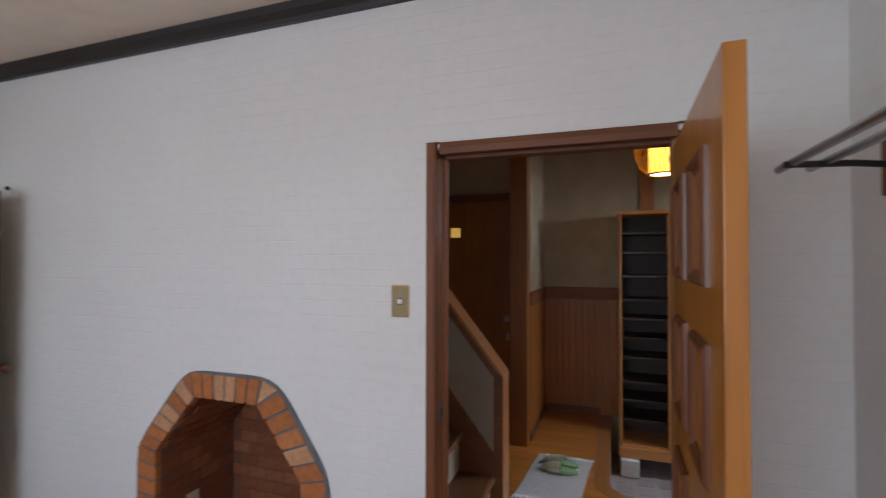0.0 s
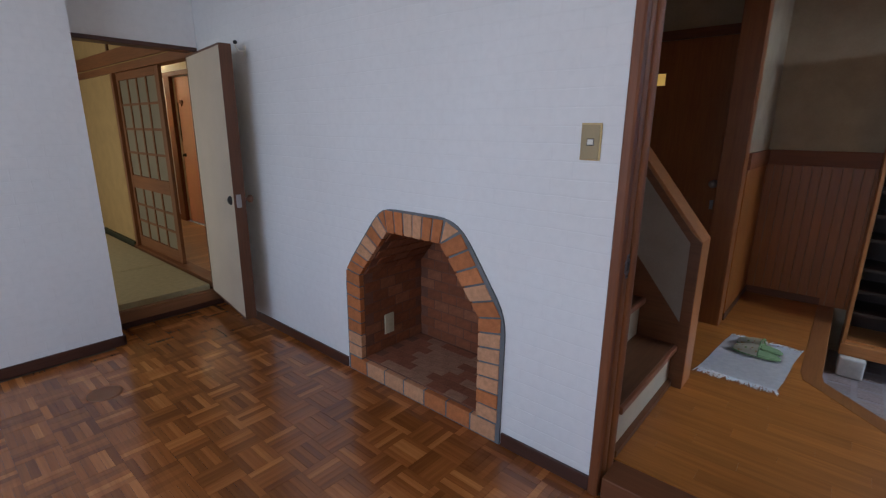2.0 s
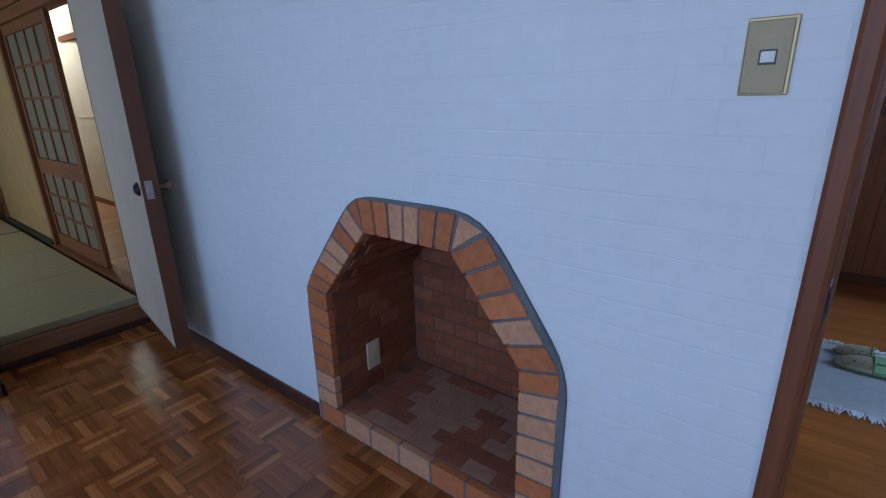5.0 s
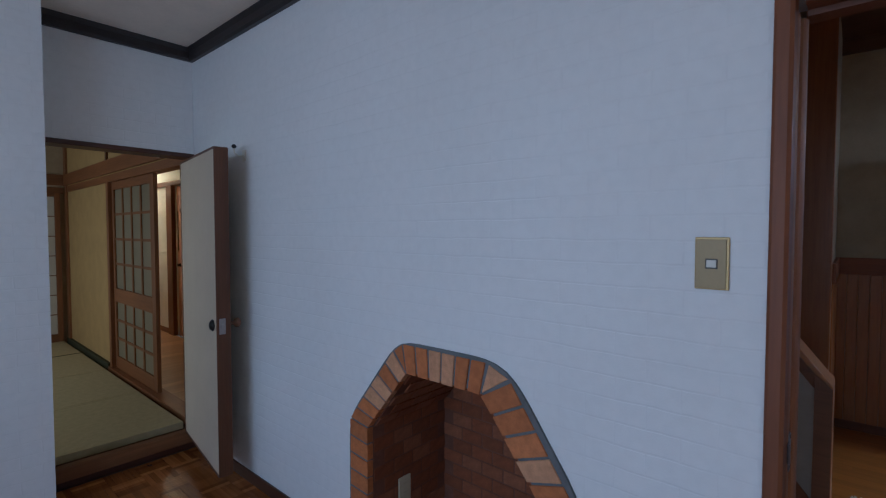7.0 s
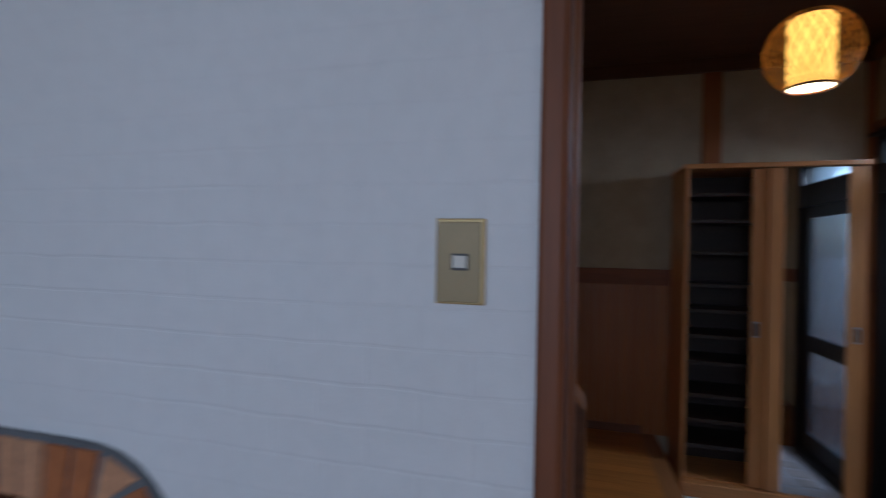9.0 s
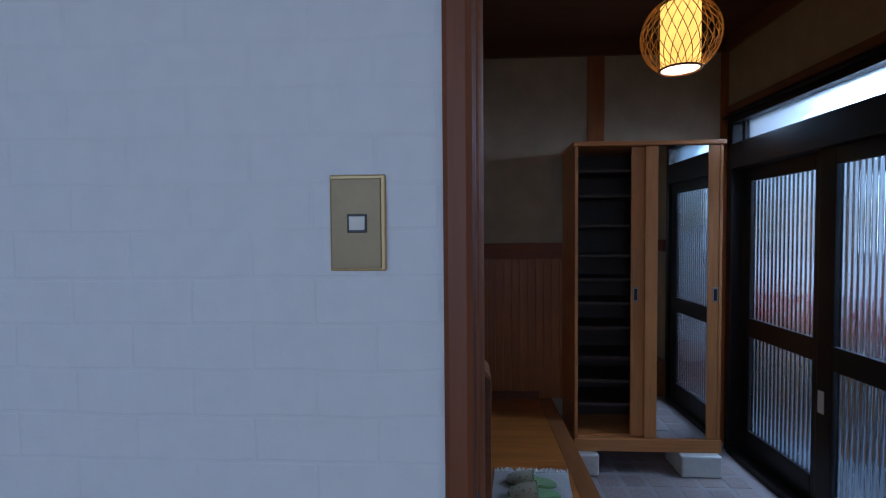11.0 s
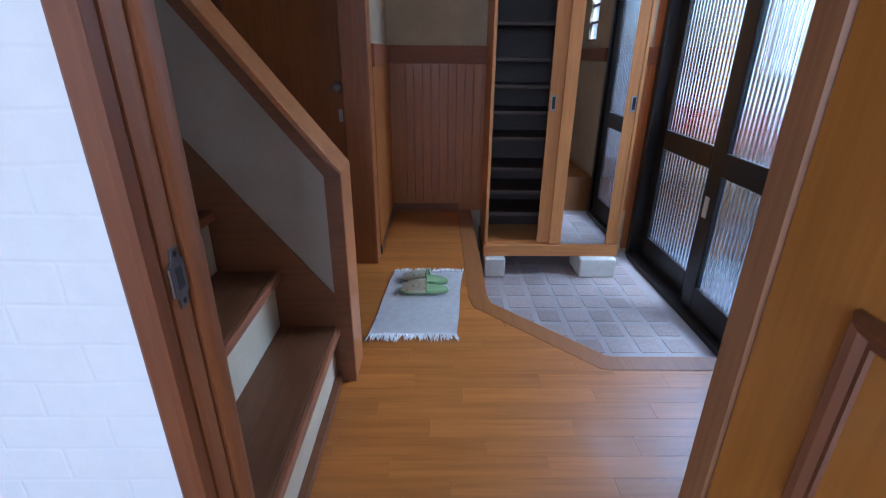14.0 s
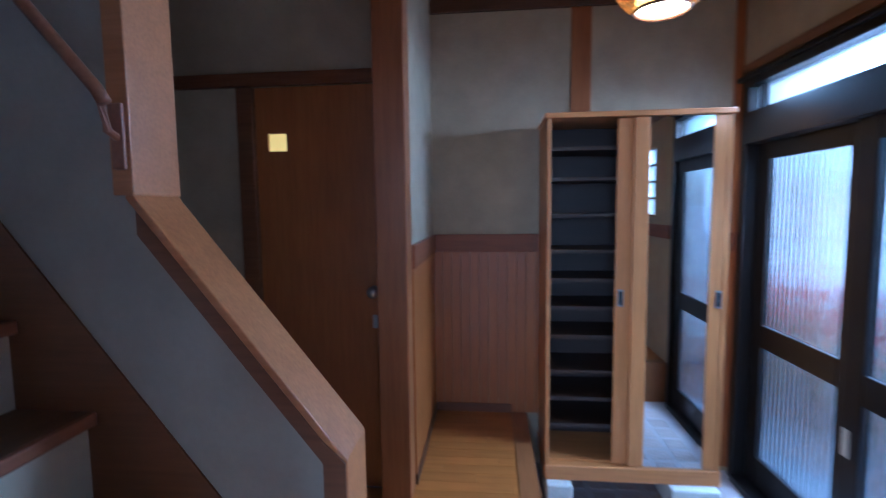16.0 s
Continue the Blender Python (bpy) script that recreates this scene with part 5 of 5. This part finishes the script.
# slippers
def slipper(at, turn):
    s = new("slipper")
    tagged(s, "pale green cloth slipper with patterned upper", "slipper", "pair of slippers on the mat")
    s.location, s.rotation_euler = at, (0, 0, radians(turn))
    def outline(k, n=28):
        pts = []
        for i in range(n):
            a = 2 * math.pi * i / n
            c, sn = math.cos(a), math.sin(a)
            pts.append((0.118 * math.copysign(abs(c) ** 0.75, c) * k, (0.043 + 0.004 * c) * math.copysign(abs(sn) ** 0.85, sn) * k))
        return pts
    bm = bmesh.new()
    put_prism(bm, outline(1.0), 'z', 0.0, 0.014, 0.004)
    o = new("sole", mesh_of("sole", bm, M_SLIPG))
    o.parent = s
    bm = bmesh.new()
    put_prism(bm, outline(0.93), 'z', 0.0142, 0.018, 0.001)
    o = new("insole", mesh_of("insole", bm, M_SLIPG))
    o.parent = s
    bm = bmesh.new()
    rows_ = []
    for i in range(9):
        u = i / 8
        xx = 0.112 - 0.125 * u
        half = 0.046 * math.sqrt(max(0.02, 1 - ((xx) / 0.122) ** 2)) + 0.003
        hgt = 0.018 + 0.030 * math.sin(u * math.pi * 0.5)
        rows_.append([bm.verts.new((xx, half * math.cos(math.pi * k / 10), 0.012 + hgt * math.sin(math.pi * k / 10) ** 0.7)) for k in range(11)])
    for p, q in zip(rows_, rows_[1:]):
        for k in range(10):
            bm.faces.new([p[k], p[k + 1], q[k + 1], q[k]])
    bmesh.ops.solidify(bm, geom=bm.faces[:], thickness=0.004)
    o = new("upper", mesh_of("upper", bm, M_SLIPF, True))
    o["label"] = "floral patterned cloth upper"
    o.parent = s
    bm = bmesh.new()
    put_tube(bm, [(-0.013 + 0.004 * math.sin(3 * k), 0.049 * math.cos(math.pi * k / 10), 0.013 + 0.049 * math.sin(math.pi * k / 10) ** 0.7) for k in range(11)], 0.004, 6)
    o = new("piping", mesh_of("piping", bm, M_SLIPG, True))
    o.parent = s
    return s


slipper((0.318, 1.500, HALLZ + 0.012), 178)
slipper((0.318, 1.605, HALLZ + 0.012), 170)

# ---- outside the entrance ----
setting("ground", [(EW + 0.12, 400, -400, 400, -0.6, -0.40)], plain("asphalt", (0.16, 0.16, 0.16), 0.9, 0, 0.2, 20, 0.4), "grey asphalt ground outside", "ground")
setting("pavement", [(EW + 0.12, 2.7, -2, 6, -0.40, -0.27)], plain("porch_concrete", (0.27, 0.265, 0.255), 0.85, 0, 0.12, 30, 0.3), "pale concrete porch slab", "pavement")
hedge = thing("hedge", (3.0, 3.2, -0.4), "clipped garden hedge with red young leaves", "hedge")
for nm, zz, m_, cnt, lab in (("green_leaves", (-0.38, 0.34), plain("green_leaf", (0.045, 0.085, 0.03), 0.5, 0, 0.3, 12), 2600, "dark green lower leaves"),
                        ("red_leaves", (0.32, 0.70), plain("red_leaf", (0.42, 0.045, 0.05), 0.5, 0, 0.3, 12), 1400, "red young top leaves")):
    verts, faces = [], []
    for k in range(cnt):
        c = Vector((random.gauss(3.0, 0.16), random.uniform(0.5, 6.0), random.uniform(*zz) + 0.05 * math.sin(k)))
        q = Euler((random.uniform(0, 6), random.uniform(0, 6), random.uniform(0, 6))).to_matrix()
        s = random.uniform(0.03, 0.055)
        i = len(verts)
        verts += [tuple(c + q @ Vector(v) * s) for v in ((-1, 0, 0), (0, -0.45, 0.1), (1, 0, 0), (0, 0.45, 0.1))]
        faces.append((i, i + 1, i + 2, i + 3))
    me = bpy.data.meshes.new(nm)
    me.from_pydata(verts, [], faces)
    me.materials.append(m_)
    o = new(nm, me)
    o.parent = hedge
    o.matrix_parent_inverse = Matrix.Translation(-hedge.location)
    tagged(o, lab, "", "", "stuff")
bm = bmesh.new()
for k in range(14):
    y = 0.7 + 0.38 * k
    put_tube(bm, [(3.0, y, -0.405), (3.0 + random.uniform(-0.05, 0.05), y + 0.04, 0.1), (3.0 + random.uniform(-0.12, 0.12), y + random.uniform(-0.15, 0.15), 0.5)], [0.02, 0.014, 0.004], 6)
part("stems", bm, M_TREAD, hedge)
house = thing("neighbour_house", (9, 11, -0.40), "pale grey neighbouring house across the road", "house")
box("wall", (6.0, 12, 7.6, 15, -0.40, 4.9), plain("house_render", (0.42, 0.43, 0.45), 0.85, 0, 0.08, 8, 0.2), house, 0)
bm = bmesh.new()
put_prism(bm, [(5.6, 4.88), (12.4, 4.88), (9.0, 6.4)], 'y', 7.2, 15.4)
part("roof", bm, plain("roof_tile", (0.10, 0.11, 0.12), 0.6, 0, 0.15, 20), house)
for y0 in (8.4, 11.6):
    wv = box("window", (5.96, 6.005, y0, y0 + 1.5, 0.7, 1.9), M_ALU, house, 0.01)
    box("pane", (5.945, 5.96, y0 + 0.06, y0 + 1.44, 0.76, 1.84), M_FROST, wv, 0)

# ---- floors laid in pieces ----
par_floor = tagged(part("floor", put_box(bmesh.new(), WALLX - 0.02, RIGHTX, BACKY, -0.002, -0.0075, -0.0045), M_GROUND), "glossy brown mosaic parquet floor", "floor", "", "structure")
MOD, NF = 0.15, 5
FW = MOD / NF
near = mesh_of("parquet_strip", put_box(bmesh.new(), -MOD / 2 + 0.0004, MOD / 2 - 0.0004, -FW / 2 + 0.0004, FW / 2 - 0.0004, -0.006, 0.0, 0), M_PARQ1)
verts, faces = [], []
QUADS = ((0, 1, 3, 2), (4, 6, 7, 5), (0, 4, 5, 1), (2, 3, 7, 6), (0, 2, 6, 4), (1, 5, 7, 3))
count = 0
for i in range(-17, 15):
    for j in range(-21, 5):
        xa, ya = -0.76 + MOD * i, -0.53 + MOD * j
        cx, cy = xa + MOD / 2, ya + MOD / 2
        if not (WALLX - 0.05 < cx < RIGHTX + 0.05 and BACKY - 0.05 < cy < 0.09):
            continue
        if cx < -2.75 and cy < -0.85:
            continue
        along_x = (i + j) % 2 != 0
        for k in range(NF):
            o = -MOD / 2 + FW * (k + 0.5)
            px, py = (cx, cy + o) if along_x else (cx + o, cy)
            lx, ly = (MOD, FW) if along_x else (FW, MOD)
            dz = random.uniform(-0.0006, 0.0004)
            inside = px - lx / 2 > WALLX - 0.01 and px + lx / 2 < RIGHTX and py + ly / 2 < -0.003 and py - ly / 2 > BACKY
            if not inside:
                x0, x1 = max(px - lx / 2, WALLX), min(px + lx / 2, RIGHTX)
                y0, y1 = max(py - ly / 2, BACKY), min(py + ly / 2, -0.003)
                if x1 - x0 < 0.004 or y1 - y0 < 0.004:
                    continue
            else:
                x0, x1, y0, y1 = px - lx / 2, px + lx / 2, py - ly / 2, py + ly / 2
            if inside and count < 300 and -1.75 < cx < -0.45 and -0.95 < cy:
                piece("parquet_strip", near, par_floor, (px, py, dz), (0, 0, 0 if along_x else 90))
                count += 1
                continue
            b0 = len(verts)
            verts += [(x, y, z) for x in (x0 + 0.0004, x1 - 0.0004) for y in (y0 + 0.0004, y1 - 0.0004) for z in (-0.006, dz)]
            faces += [tuple(b0 + q for q in f) for f in QUADS]
me = bpy.data.meshes.new("parquet_rest")
me.from_pydata(verts, [], faces)
me.materials.append(M_PARQ2)
rest = new("parquet_rest", me)
rest.parent = par_floor
tagged(rest, "brown mosaic parquet strips", "", "", "stuff")

# hall boards
hall_floor = tagged(part("floor_hall", put_box(bmesh.new(), -2.6, 0.527, 0.118, 1.93, HALLZ - 0.0115, HALLZ - 0.009), M_GROUND), "glossy golden-brown wooden hall floor boards", "floor", "", "structure")


def boards(y0, y1, x0, x1, width, cut):
    y = y0
    row = 0
    while y < y1 - 0.01:
        yb = min(y + width, y1)
        x = x0 - (row * 0.17) % 0.45
        while x < x1:
            a, c = max(x, x0), min(x + 0.45, x1)
            if c - a > 0.02:
                pts = cut(a, c, y, yb)
                if pts:
                    bm = bmesh.new()
                    put_prism(bm, pts, 'z', HALLZ - 0.009, HALLZ)
                    part("floor_board", bm, M_HALL, hall_floor)
            x += 0.45
        y = yb
        row += 1


G = 0.0003


def edge_x(y):
    """How far the boards reach at a given depth, along the inner line of the step edge."""
    p = inner_edge
    for (xa, ya), (xb, yb) in zip(p, p[1:]):
        if yb <= y <= ya:
            return xa + (xb - xa) * (ya - y) / (ya - yb) if ya != yb else xa
    return EW


def cut_edge(a, c, y0, y1):
    l0, l1 = edge_x(y0 + 1e-4) + 0.03, edge_x(y1 - 1e-4) + 0.03
    if a >= max(l0, l1) - 0.01:
        return None
    c0, c1 = min(c, l0), min(c, l1)
    c0, c1 = max(c0, a + 0.001), max(c1, a + 0.001)
    return [(a + G, y0 + G), (c0 - G, y0 + G), (c1 - G, y1 - G), (a + G, y1 - G)]


boards(0.119, 0.89, 0.03, EW, 0.0755, lambda a, c, y0, y1: [(a + G, y0 + G), (c - G, y0 + G), (c - G, y1 - G), (a + G, y1 - G)] if y1 < 0.90 else None)
boards(0.89, 1.93, -0.9, EW, 0.0755, cut_edge)
boards(1.93, HY1, 0.051, 0.527, 0.0755, cut_edge)

# corridor boards
corr = tagged(part("floor_corridor_boards", put_box(bmesh.new(), -8.6, WALLX, 0.116, CY - 0.001, TATZ - 0.0115, TATZ - 0.009), M_GROUND), "light oak corridor floor boards", "floor", "", "structure")
x = -7.6
me_c = mesh_of("floor_board", put_box(bmesh.new(), -0.05 + G, 0.05 - G, -0.405, 0.405, -0.004, 0.004), M_OAK)
while x < -3.3:
    piece("floor_board", me_c, corr, (x, 0.522, TATZ - 0.004))
    x += 0.1

# entrance tiles
entry = bpy.data.objects["floor_entry"]
PT, TW = 0.152, 0.118
me_t = mesh_of("floor_tile", put_box(bmesh.new(), -TW / 2, TW / 2, -TW / 2, TW / 2, -0.005, 0.0005, 0.001), M_TILE)
for i in range(-4, 5):
    for j in range(-5, 11):
        tx, ty = 1.177 + PT * i, 1.375 + PT * j
        if tx < 0.60 + TW / 2 or tx > EW - 0.06 or ty > HY1 - 0.06 or ty < 0.93 + TW / 2:
            continue
        piece("floor_tile", me_t, entry, (tx, ty, ENTRYZ - 0.002))
